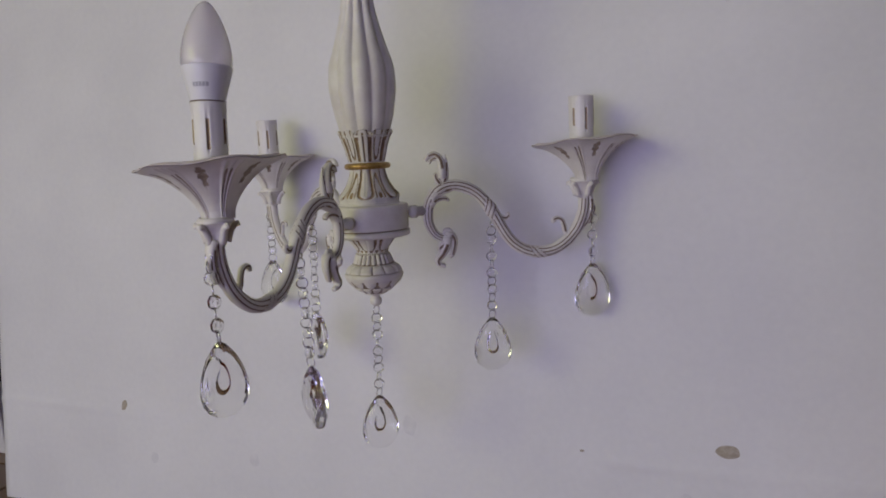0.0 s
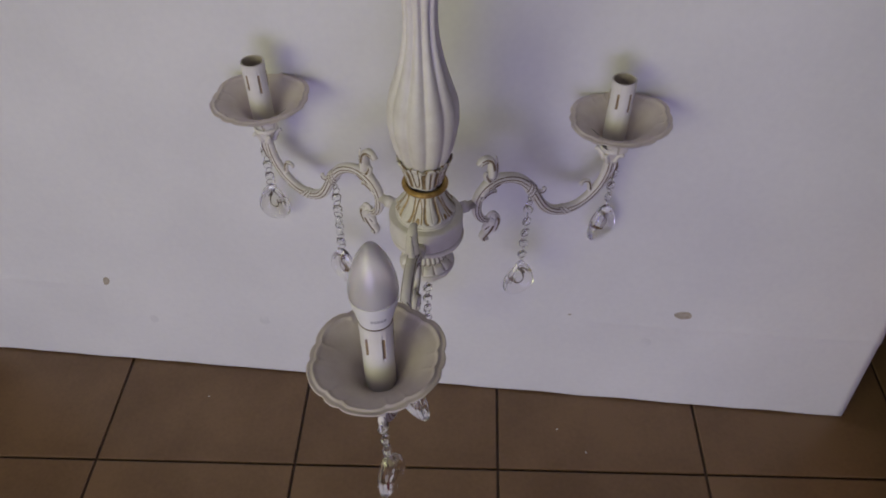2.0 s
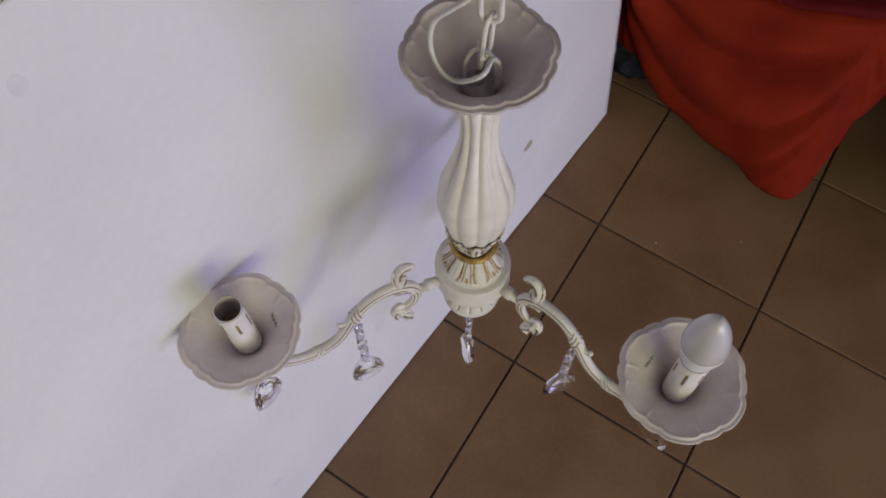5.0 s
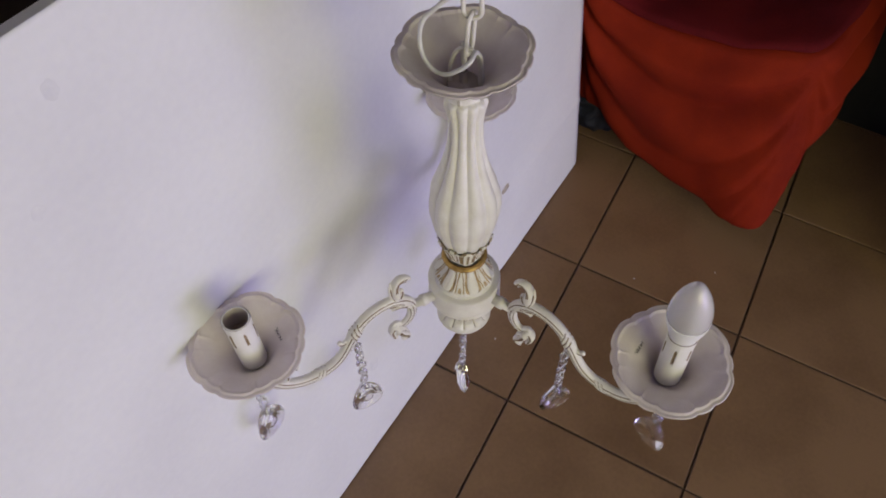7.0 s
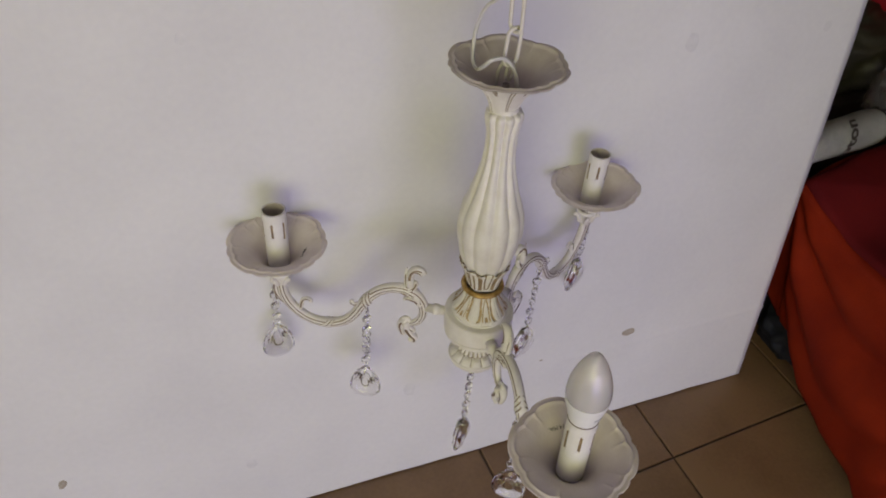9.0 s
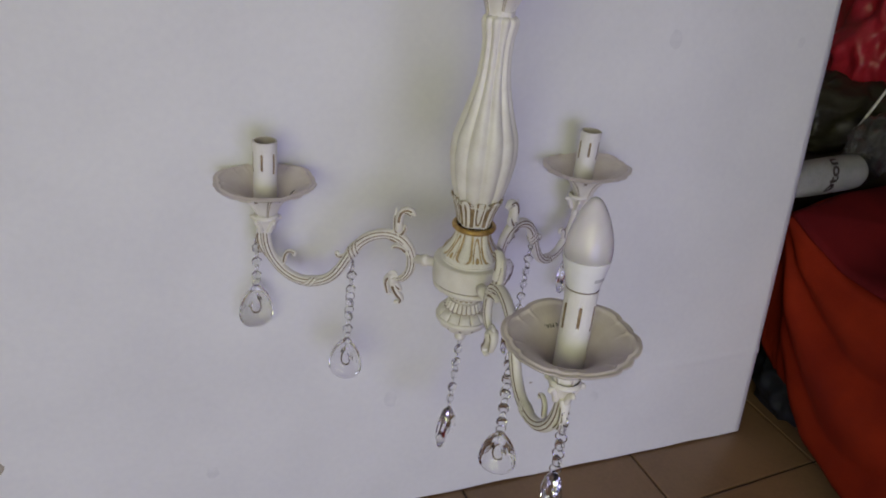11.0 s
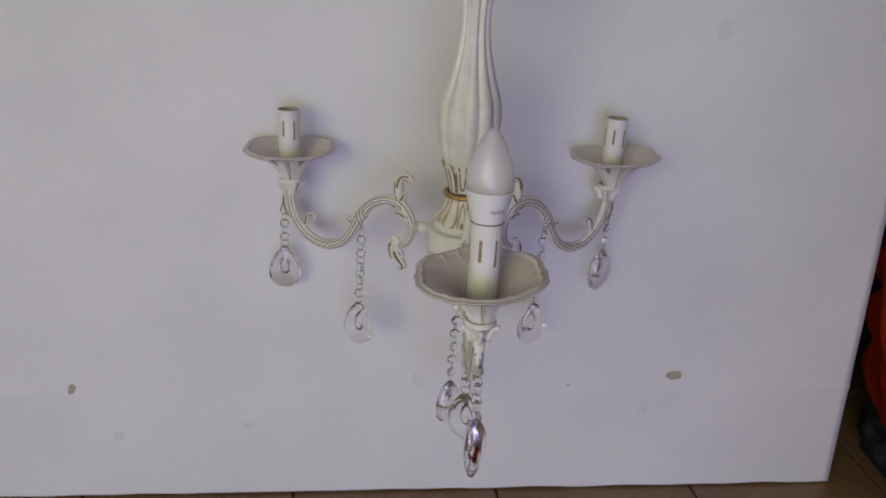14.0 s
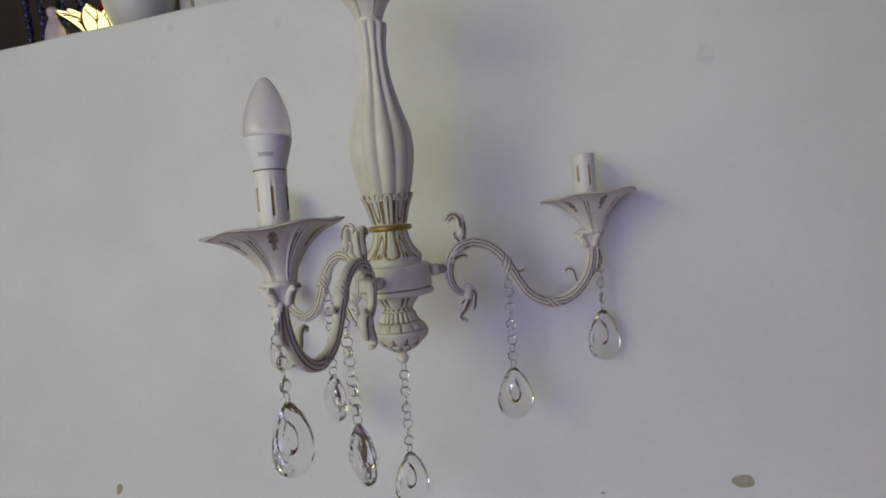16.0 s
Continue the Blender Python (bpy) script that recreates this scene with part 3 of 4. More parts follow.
leafy = curl([(0.0765, 0.1150), (0.0812, 0.1240), (0.0838, 0.1340), (0.0846, 0.1430), (0.0836, 0.1530)], 0.0050, 0.18, flat=1.0)
curl([(0.0770, 0.1490), (0.0735, 0.1500), (0.0690, 0.1482), (0.0668, 0.1446)], 0.0034, 0.40, flat=1.3, bm=leafy, count=14)
curl([(0.0792, 0.1290), (0.0796, 0.1410), (0.0775, 0.1495), (0.0722, 0.1536), (0.0664, 0.1520), (0.0630, 0.1478)], 0.0050, 0.40, flat=1.4, bm=leafy)
curl([(0.0800, 0.1210), (0.0750, 0.1258), (0.0724, 0.1316), (0.0742, 0.1345)], 0.0044, 0.35, flat=1.2, bm=leafy, count=14)
curl([(0.0670, 0.1080), (0.0760, 0.1150), (0.0860, 0.1170), (0.0925, 0.1222), (0.0915, 0.1262)], 0.0042, 0.55, flat=1.7, bm=leafy, count=18)
curl([(0.0655, 0.1020), (0.0735, 0.1075), (0.0815, 0.1082), (0.0852, 0.1052)], 0.0038, 0.45, flat=1.7, bm=leafy, count=18)
part("leaf_scroll", leafy, [IVORY, PATINA], arm, "upright curling leaf")
tail = curl([(0.0830, 0.0700), (0.0872, 0.0690), (0.0894, 0.0630), (0.0882, 0.0550), (0.0864, 0.0490), (0.0835, 0.0472)], 0.0044, 0.42, flat=1.3)
curl([(0.0830, 0.0690), (0.0795, 0.0620), (0.0745, 0.0575), (0.0718, 0.0535)], 0.0050, 0.35, flat=1.4, bm=tail)
curl([(0.0820, 0.0680), (0.0808, 0.0590), (0.0760, 0.0500), (0.0712, 0.0440), (0.0728, 0.0392), (0.0785, 0.0378)], 0.0054, 0.38, flat=1.4, bm=tail)
torus(tail, 0.0040, 0.0022, Matrix.Translation((0.0825, 0, 0.0715)) @ pose(0, 0, 0, 90), 18, 8)
blob(tail, (0.0825, 0, 0.0715), 0.0032)
part("tail_scroll", tail, [IVORY, PATINA], arm, "small hanging leaf scroll")
knob = curl([(0.1334, 0.0876), (0.1394, 0.0856), (0.1444, 0.0841), (0.1474, 0.0866), (0.1459, 0.0891)], 0.0028, 0.75)
part("knot_leaf", knob, [IVORY, PATINA], arm)
hook = curl([(0.2130, 0.0590), (0.2085, 0.0660), (0.2070, 0.0730), (0.2045, 0.0785), (0.1995, 0.0805), (0.1955, 0.0785), (0.1965, 0.0760)], 0.0028, 0.75)
part("curl_hook", hook, [IVORY, PATINA], arm)
collar = lathe([(0.0060, 0.1000), (0.0072, 0.1045), (0.0088, 0.1105), (0.0118, 0.1160), (0.0134, 0.1175), (0.0138, 0.1195), (0.0128, 0.1212), (0.0118, 0.1222)], 40, 22,
               lambda th, s: (0.0012 * (1 - abs(math.cos(2.5 * th))) * (s < 0.6), 0))
for k in range(5):
    a = TAU * k / 5
    q = [Vector((0.0075 * math.cos(a), 0.0075 * math.sin(a), 0.1030)), Vector((0.0110 * math.cos(a), 0.0105 * math.sin(a), 0.1115)), Vector((0.0155 * math.cos(a), 0.0150 * math.sin(a), 0.1165)), Vector((0.0165 * math.cos(a), 0.0162 * math.sin(a), 0.1140))]
    sweep(spline(q, 12), lambda s: 0.0030 - 0.0010 * s, 8, bm=collar)
CANDLE_R = 0.2290
bmesh.ops.translate(collar, verts=collar.verts, vec=(CANDLE_R, 0, 0))
curl([(0.2345, 0.1050), (0.2372, 0.0970), (0.2372, 0.0880), (0.2345, 0.0790), (0.2290, 0.0705), (0.2250, 0.0665)], 0.0036, 0.35, flat=1.5, bm=collar)
curl([(0.2355, 0.0960), (0.2400, 0.0900), (0.2396, 0.0850), (0.2370, 0.0835)], 0.0028, 0.5, flat=1.4, bm=collar, count=14)
curl([(0.2345, 0.0860), (0.2372, 0.0800), (0.2355, 0.0745), (0.2325, 0.0735)], 0.0026, 0.5, flat=1.4, bm=collar, count=14)
part("leaf_collar", collar, [IVORY, PATINA], arm)
for x, z in ((0.1288, 0.0782), (0.2395, 0.0935)):
    part("pendant_loop", torus(bmesh.new(), 0.0030, 0.0007, Matrix.Translation((x, 0, z)) @ pose(0, 0, 0, 90, 0, 90), 14, 6), STEEL, arm, "thin bright wire loop")


def sleeve_mesh():
    """A hollow candle tube with four recessed drip slots."""
    bm = bmesh.new()
    n, rows = 96, 36
    z0, z1, r = 0.133, 0.2060, 0.0125
    prev = None
    for j in range(rows + 1):
        z = z0 + (z1 - z0) * j / rows
        ring = []
        for i in range(n):
            th = TAU * i / n
            a = abs(wave(th + 0.4, 6))
            long_slot = 0.170 if int((th + 0.4) * 6 / TAU + 0.5) % 2 else 0.175
            slot = a < 0.062 and long_slot < z < 0.1945
            drip = 0.062 <= a < 0.20 and z > 0.176 and z < 0.200
            rad = r - 0.0012 * slot + 0.0003 * drip + 0.0004 * (z > 0.1985)
            ring.append((bm.verts.new((rad * math.cos(th), rad * math.sin(th), z)), int(slot)))
        if prev:
            for i in range(n):
                k = (i + 1) % n
                f = bm.faces.new((prev[i][0], prev[k][0], ring[k][0], ring[i][0]))
                f.material_index = max(prev[i][1], prev[k][1]) and max(ring[i][1], ring[k][1])
        prev = ring
    lathe([(0.0125, 0.2060), (0.0122, 0.2065), (0.0112, 0.2062)], n, bm=bm)
    # inside wall, greyer and darker than the outside of the tube
    lathe([(0.0112, 0.2062), (0.0111, 0.2030), (0.0110, 0.1780)], n, bm=bm, relief=lambda th, s: (0.0, 2))
    return bm


plate = part("drip_plate", trumpet(0.0556, 0.0368, 0.0120, 6), [IVORY, GREY_BROWN, CUP_INSIDE], chandelier, "flared ivory drip plate with a scalloped rim", m=pose(CANDLE_R, 0, 0.1222))


def lettering(body, size, name, bold=0.0):
    """The built-in font as a thin mesh, centred."""
    data = bpy.data.curves.new(name, "FONT")
    data.body, data.size, data.extrude, data.offset, data.align_x, data.align_y = body, size, 0.0002, bold, "CENTER", "CENTER"
    ob = new(name, data)
    me = bpy.data.meshes.new_from_object(ob.evaluated_get(bpy.context.evaluated_depsgraph_get()))
    bpy.data.objects.remove(ob)
    bm = bmesh.new()
    bm.from_mesh(me)
    return bm


part("printed_mark", lettering("E14 MAX", 0.0052, "mark"), INK, plate, "small dark print", False, m=pose(-0.0300, 0, 0.0283, 0, 40, 0) @ pose(0, 0, 0, 0, 0, -90))
sleeve = part("candle_sleeve", sleeve_mesh(), [SLEEVE, BRONZE, INNER], chandelier, "white candle tube with brown drip slots", m=pose(CANDLE_R, 0, 0))
sock = lathe([(0.0108, 0.150), (0.0108, 0.180), (0.0098, 0.1825), (0.0080, 0.1825), (0.0078, 0.168), (0.0002, 0.168)], 32)
part("lamp_socket", sock, SOCKET, sleeve, "brown lamp socket")
# angle, shift outwards, lift and inward lean of the candle: the three arms are not quite alike
SET = ((26.2, -0.004, 0.0, 0.0), (146.8, 0.0, -0.002, 0.0), (264.2, -0.002, -0.005, 2.5))
ARM_M = [pose(0, 0, dz, rz=a) @ pose(dr, 0, 0) for a, dr, dz, _ in SET]
# the drip plates sit loosely: a small shift and tilt for each
SEAT = (((0.0030, -0.0013, 0.0), -1.1, -3.8), ((0.0, 0.0015, 0.0), 0.5, -1.0), ((-0.0015, 0.0030, 0.0020), -0.5, -4.0))
LEAN = [pose(CANDLE_R, 0, 0.12, 0, -lean, 0) @ pose(-CANDLE_R, 0, -0.12) for *_, lean in SET]
for piece in (arm, plate, sleeve):
    base = piece.matrix_basis.copy()
    poses = [m @ (q if piece is sleeve else Matrix()) @ base for m, q in zip(ARM_M, LEAN)]
    if piece is plate:
        for k, (shift, rx, ry) in enumerate(SEAT):
            rim = poses[k] @ Vector((0, 0, 0.0368))
            poses[k] = Matrix.Translation(rim + Vector(shift)) @ pose(0, 0, 0, rx, ry, 0) @ Matrix.Translation(-rim) @ poses[k]
    for m in poses[1:]:
        copy_thing(piece, m)
    piece.matrix_basis = poses[0]

# ---------------------------------------------------------------- crystal pendants
PLUMB = Vector((0.045, 0.045, 1.0)).normalized()


def gem(outline, depth, table, shift=0.0):
    """A faceted crystal: a girdle, two rows of facets and a flat table on either side. outline: (x, z) points."""
    bm = bmesh.new()
    n = len(outline)
    cx, cz = sum(p[0] for p in outline) / n, sum(p[1] for p in outline) / n + shift
    girdle = [(bm.verts.new((x, 0.0012, z)), bm.verts.new((x, -0.0012, z))) for x, z in outline]
    for i in range(n):
        k = (i + 1) % n
        bm.faces.new((girdle[i][0], girdle[k][0], girdle[k][1], girdle[i][1]))
    for side, sign in ((0, 1), (1, -1)):
        mid, tab = [], []
        for i in range(n):
            x, z = outline[i]
            x2, z2 = outline[(i + 1) % n]
            mx, mz = (x + x2) / 2, (z + z2) / 2
            f = (1 + table) / 2
            mid.append(bm.verts.new((cx + (mx - cx) * f, sign * depth * 0.72, cz + (mz - cz) * f)))
            tab.append(bm.verts.new((cx + (x - cx) * table, sign * depth, cz + (z - cz) * table)))
        for i in range(n):
            k = (i + 1) % n
            g0, g1 = girdle[i][side], girdle[k][side]
            bm.faces.new((g0, g1, mid[i]))
            bm.faces.new((mid[i], g1, mid[k]))
            bm.faces.new((mid[i], mid[k], tab[k]))
            bm.faces.new((tab[i], mid[i], tab[k]))
        bm.faces.new(tab)
    bmesh.ops.recalc_face_normals(bm, faces=bm.faces)
    return bm


def pear(w, h, n=20):
    """A pear outline hanging from (0, 0)."""
    out = []
    for i in range(n):
        a = TAU * (i + 0.5) / n
        z = -h / 2 + h / 2 * math.cos(a)
        t = -z / h
        x = w / 2 * math.sin(a) * (0.58 + 0.62 * t) * (1.0 if t > 0.12 else 0.9)
        out.append((x, z))
    return out


def drop_mesh():
    """A flat pear of crystal: faceted bevels round a clear face, with a small teardrop cut into its upper middle."""
    bm = bmesh.new()
    outline = pear(0.042, 0.058, 24)
    n = len(outline)
    tear = pear(0.042, 0.058, 24)

    def ring(points, y, scale, cz, dz=0.0, tall=1.0):
        return [bm.verts.new((x * scale, y, cz + dz + (z - cz) * scale * tall)) for x, z in points]

    def skin(a, b, split=False):
        for i in range(n):
            k = (i + 1) % n
            if split and i % 2:
                bm.faces.new((a[i], a[k], b[i]))
                bm.faces.new((a[k], b[k], b[i]))
            elif split:
                bm.faces.new((a[i], a[k], b[k]))
                bm.faces.new((a[i], b[k], b[i]))
            else:
                bm.faces.new((a[i], a[k], b[k], b[i]))

    rims = []
    for sign in (1, -1):
        girdle = ring(outline, sign * 0.0012, 1.0, -0.033)
        bevel = ring(outline, sign * 0.0062, 0.80, -0.033)
        face = ring(outline, sign * 0.0078, 0.62, -0.033)
        for v in bevel + face:
            # the lower half rounds off into a shallow lens
            v.co.y *= 1 - 0.42 * min(1, max(0, (-v.co.z - 0.030) / 0.022))
        skin(girdle, bevel, True)
        skin(bevel, face, True)
        if sign > 0:
            lip = ring(tear, sign * 0.0080, 0.33, -0.033, 0.004, 1.45)
            well = ring(tear, sign * 0.0052, 0.23, -0.033, 0.004, 1.45)
            skin(face, lip)
            skin(lip, well)
            bm.faces.new(well)
        else:
            bm.faces.new(face)
        rims.append(girdle)
    skin(rims[0], rims[1])
    bmesh.ops.recalc_face_normals(bm, faces=bm.faces)
    return bm


DROP = finish("crystal_drop", drop_mesh(), CRYSTAL, False)
BEAD = finish("crystal_bead", gem([(0.0058 * math.cos(TAU * (i + 0.5) / 8), 0.0058 * math.sin(TAU * (i + 0.5) / 8)) for i in range(8)], 0.0034, 0.55), CRYSTAL, False)
RING = finish("wire_ring", torus(bmesh.new(), 0.0050, 0.00060, Matrix(), 18, 6), STEEL)
STEP = 0.0178


def pendant(place, beads, yaw, wobble, plumb=PLUMB):
    """A chain of wire rings and octagon beads with a pear drop at its end. place: the hook, in the chandelier's own axes."""
    down = CH_M.to_3x3().inverted() @ -plumb
    zed = -down.normalized()
    ex = (Vector((1, 0, 0)) - zed * zed.x).normalized()
    frame_m = Matrix.Translation(place) @ Matrix((ex, zed.cross(ex), zed)).transposed().to_4x4() @ pose(0, 0, 0, rz=yaw)
    rnd = random.Random(wobble)
    turns = [rnd.uniform(-35, 35) for _ in range(beads + 1)]
    body = part("crystal_pendant", torus(bmesh.new(), 0.0050, 0.00060, pose(0, 0, -0.0040, 90, 0, turns[0] + 50), 18, 6), STEEL, chandelier, "clear crystal pendant on a beaded chain", m=frame_m)
    for k in range(1, beads + 1):
        w = new("wire_ring", RING.data)
        w.parent, w.matrix_basis = body, pose(0, 0, -0.0040 - k * STEP, 90, 0, turns[k] + 50)
    for k in range(beads):
        b = new("crystal_bead", BEAD.data)
        b.parent, b.matrix_basis = body, pose(0, 0, -0.0040 - (k + 0.5) * STEP, 0, rnd.uniform(-6, 6), turns[k])
    d = new("crystal_drop", DROP.data)
    d.parent, d.matrix_basis = body, pose(0, 0, -0.0075 - beads * STEP, 0, 0, 0)
    tagged(d, "faceted clear crystal drop")
    return body


SWUNG = Vector((-0.02, 0.045, 1.0)).normalized()
for arm_m, seed, yin, yout, plumb in ((ARM_M[0], 1, 15, 28, PLUMB), (ARM_M[1], 2, -30, -2, PLUMB), (ARM_M[2], 3, -38, 64, SWUNG)):
    pendant(arm_m @ Vector((0.1288, 0, 0.0752)), 5, yin, seed, plumb)
    pendant(arm_m @ Vector((0.2395, 0, 0.0905)), 3, yout, seed + 10, plumb)
pendant(Vector((0, 0, 0.0005)), 5, 40, 7)
for ob in (DROP, BEAD, RING):
    bpy.data.objects.remove(ob)

# ---------------------------------------------------------------- the one candle bulb
bulb = tagged(empty("light_bulb", CH_M @ ARM_M[2] @ LEAN[2] @ pose(CANDLE_R, 0, 0.2068, 0, -2, 0)), "unlit frosted candle bulb with a white base", "light bulb")
part("bulb_base", lathe([(0.0080, -0.012), (0.0122, -0.0010), (0.0128, 0.0010), (0.0134, 0.0036), (0.0152, 0.0105), (0.0171, 0.0178), (0.0182, 0.0228), (0.0184, 0.0246), (0.0178, 0.0250), (0.0150, 0.0250)], 56, 30), BULB_BASE, bulb, "white plastic bulb base")
part("bulb_globe", lathe([(0.0176, 0.0246), (0.0183, 0.0272), (0.0184, 0.0315), (0.0175, 0.0395), (0.0154, 0.0482), (0.0121, 0.0574), (0.0080, 0.0654), (0.0047, 0.0700), (0.0020, 0.0719), (0.0002, 0.0722)], 56, 36), FROST, bulb, "frosted pointed bulb glass")
# brown ring paints the dark of the gap between bulb and sleeve
part("gap_shade_ring", torus(bmesh.new(), 0.0126, 0.00048, pose(0, 0, -0.0004), 40, 6), PATINA, bulb, "brown ring standing in for the shaded gap under the bulb")
text_bars = bmesh.new()
for k in range(5):
    a = radians(-20 + k * 9)
    q = box(bmesh.new(), -0.0003, -0.0010, -0.0016, 0.0003, 0.0010, 0.0016)
    bmesh.ops.transform(q, matrix=pose(0, 0, 0, rz=math.degrees(a)) @ pose(0.0151, 0, 0.0108, 0, 13, 0), verts=q.verts)
    me = bpy.data.meshes.new("bar")
    q.to_mesh(me)
    text_bars.from_mesh(me)
    q.free()
    bpy.data.meshes.remove(me)
part("printed_bars", text_bars, PRINT, bulb, "unreadable grey print", False, m=pose(0, 0, 0, rz=25))

# ---------------------------------------------------------------- chain and cable to the ceiling
TOP = CH_M @ Vector((-0.003, -0.004, 0.4040))
hang = tagged(empty("hanging_chain", Matrix.Translation(TOP)), "white painted steel chain holding the chandelier", "chain")
link_path = []
for i in range(28):
    a = TAU * i / 28
    x, z = 0.0066 * math.cos(a), 0.0066 * math.sin(a) + (0.0104 if math.sin(a) > 0 else -0.0104)
    link_path.append(Vector((x, 0, z)))
LINK = part("chain_link", sweep(link_path, 0.0018, 10, closed=True, side=(0, 1, 0)), WHITE_WIRE, hang)
LINK.matrix_basis = pose(0, 0, 0.0188, 0, 4, 5)
PITCH = 0.0304
count = int((2.69 - TOP.z) / PITCH)
for k in range(1, count):
    ob = new("chain_link", LINK.data)
    ob.parent, ob.matrix_basis = hang, pose(0, 0, 0.0188 + k * PITCH, 0, 4 * math.sin(k * 2.1), 5 + 90 * k + 12 * math.sin(k * 1.7))
hook_bm = lathe([(0.0300, 0.0), (0.0290, -0.012), (0.0150, -0.020), (0.0030, -0.022), (0.0004, -0.024)], 32)
tagged(finish("ceiling_hook", hook_bm, WHITE_WIRE), "round white ceiling hook cover", "ceiling hook").matrix_basis = pose(TOP.x, TOP.y, 2.7)
cable_pts = [CH_M @ Vector(q) for q in ((0.006, -0.0105, 0.370), (0.004, -0.0118, 0.384), (-0.003, -0.0132, 0.404), (-0.0155, -0.0150, 0.4185), (-0.0290, -0.0175, 0.4205), (-0.0310, -0.0085, 0.4110), (-0.0305, 0.0035, 0.4030), (-0.0285, 0.0155, 0.4050), (-0.0245, 0.0245, 0.4165), (-0.0225, 0.0230, 0.4360), (-0.0230, 0.0095, 0.4540), (-0.0190, 0.0005, 0.4640), (-0.0100, -0.0060, 0.4800), (-0.0020, -0.0080, 0.5000), (0.0040, -0.0020, 0.5300))]
for k in range(1, 20):
    cable_pts.append(Vector((TOP.x + 0.007 * math.cos(k * 1.3), TOP.y + 0.007 * math.sin(k * 1.3), cable_pts[14].z + k * (2.69 - cable_pts[14].z) / 19)))
tagged(finish("power_cable", sweep(spline(cable_pts, 320), 0.0017, 8), CABLE), "white power cable looping along the chain", "cable")

# ---------------------------------------------------------------- the cloth-covered table
TOP_EDGE = [(0.252, 0.182, 0.384), (0.266, 0.075, 0.336), (0.258, -0.060, 0.342), (0.262, -0.150, 0.358), (0.292, -0.222, 0.372), (0.40, -0.250, 0.385), (0.60, -0.262, 0.392), (0.80, -0.260, 0.392),
            (0.97, -0.250, 0.390), (0.99, -0.10, 0.390), (0.99, 0.10, 0.385), (0.98, 0.215, 0.380), (0.80, 0.205, 0.385), (0.60, 0.200, 0.395), (0.38, 0.200, 0.398)]
HEM = [(0.300, 0.172, 0.125), (0.300, 0.100, 0.072), (0.262, -0.010, 0.048), (0.216, -0.150, 0.045), (0.187, -0.266, 0.058), (0.285, -0.276, 0.180), (0.47, -0.290, 0.190), (0.72, -0.31, 0.12),
       (1.03, -0.29, 0.05), (1.05, -0.10, 0.08), (1.05, 0.10, 0.10), (1.02, 0.235, 0.05), (0.80, 0.225, 0.10), (0.60, 0.215, 0.10), (0.40, 0.205, 0.12)]
CLOTH_MID = Vector((0.62, -0.02, 0.398))


def cloth_top(edge, f):
    """A point of the sagging top, f from the middle (0) to the edge (1)."""
    q = CLOTH_MID.lerp(edge, f)
    q.z += 0.010 * noise.noise(q * 7) * math.sin(math.pi * min(1, f)) - 0.014 * math.sin(math.pi * f) ** 2
    return q


def cloth_mesh():
    a = spline([Vector(p) for p in TOP_EDGE + TOP_EDGE[:1]], 241)[:-1]
    b = spline([Vector(p) for p in HEM + HEM[:1]], 241)[:-1]
    n, rows, span = 240, 44, 64
    bm = bmesh.new()
    rings = [[bm.verts.new(cloth_top(a[i], 0.03 + 0.97 * j / 16)) for i in range(n)] for j in range(16)]
    for j in range(rows + 1):
        f = j / rows
        ring = []
        for i in range(n):
            q = a[i].lerp(b[i], f)
            out = q - CLOTH_MID
            out.z = 0
            out.normalize()
            # swags sag between two pinched corners of each side and die away towards the hem
            along = (i % span) / span
            w = max(0.02, math.sin(along * math.pi))
            level = f / (0.10 + 0.95 * w ** 0.8)
            swag = (1.6 * abs(math.sin(level * 7.2 + 0.6 + 0.6 * noise.noise(Vector((i * 0.03, f * 1.3, 4))))) - 1) * 0.026 * math.exp(-1.15 * level) * w ** 0.35
            steep = 0.011 * math.sin((along * 9.0 - f * 2.4) * 2.2) * math.exp(-((along - 0.10) / 0.16) ** 2) * math.sin(math.pi * min(1, f * 1.1))
            fold = 0.022 * f * noise.noise(Vector((i * 0.050, f * 1.1, 2.0))) + 0.006 * f * noise.noise(Vector((i * 0.14, f * 2.0, 7.0)))
            belly = 0.024 * math.sin(f * math.pi) ** 0.8 * w ** 0.5
            q = q + out * (fold + swag + steep + belly) * min(1, f * 6 + 0.15)
            q.z += 0.006 * f * noise.noise(Vector((i * 0.09, 0, 9.0)))
            ring.append(bm.verts.new(q))
        rings.append(ring)
    for r0, r1 in zip(rings, rings[1:]):
        for i in range(n):
            k = (i + 1) % n
            bm.faces.new((r0[i], r0[k], r1[k], r1[i]))
    bm.faces.new(rings[0])
    bmesh.ops.recalc_face_normals(bm, faces=bm.faces)
    bmesh.ops.solidify(bm, geom=bm.faces[:], thickness=0.002)
    return bm


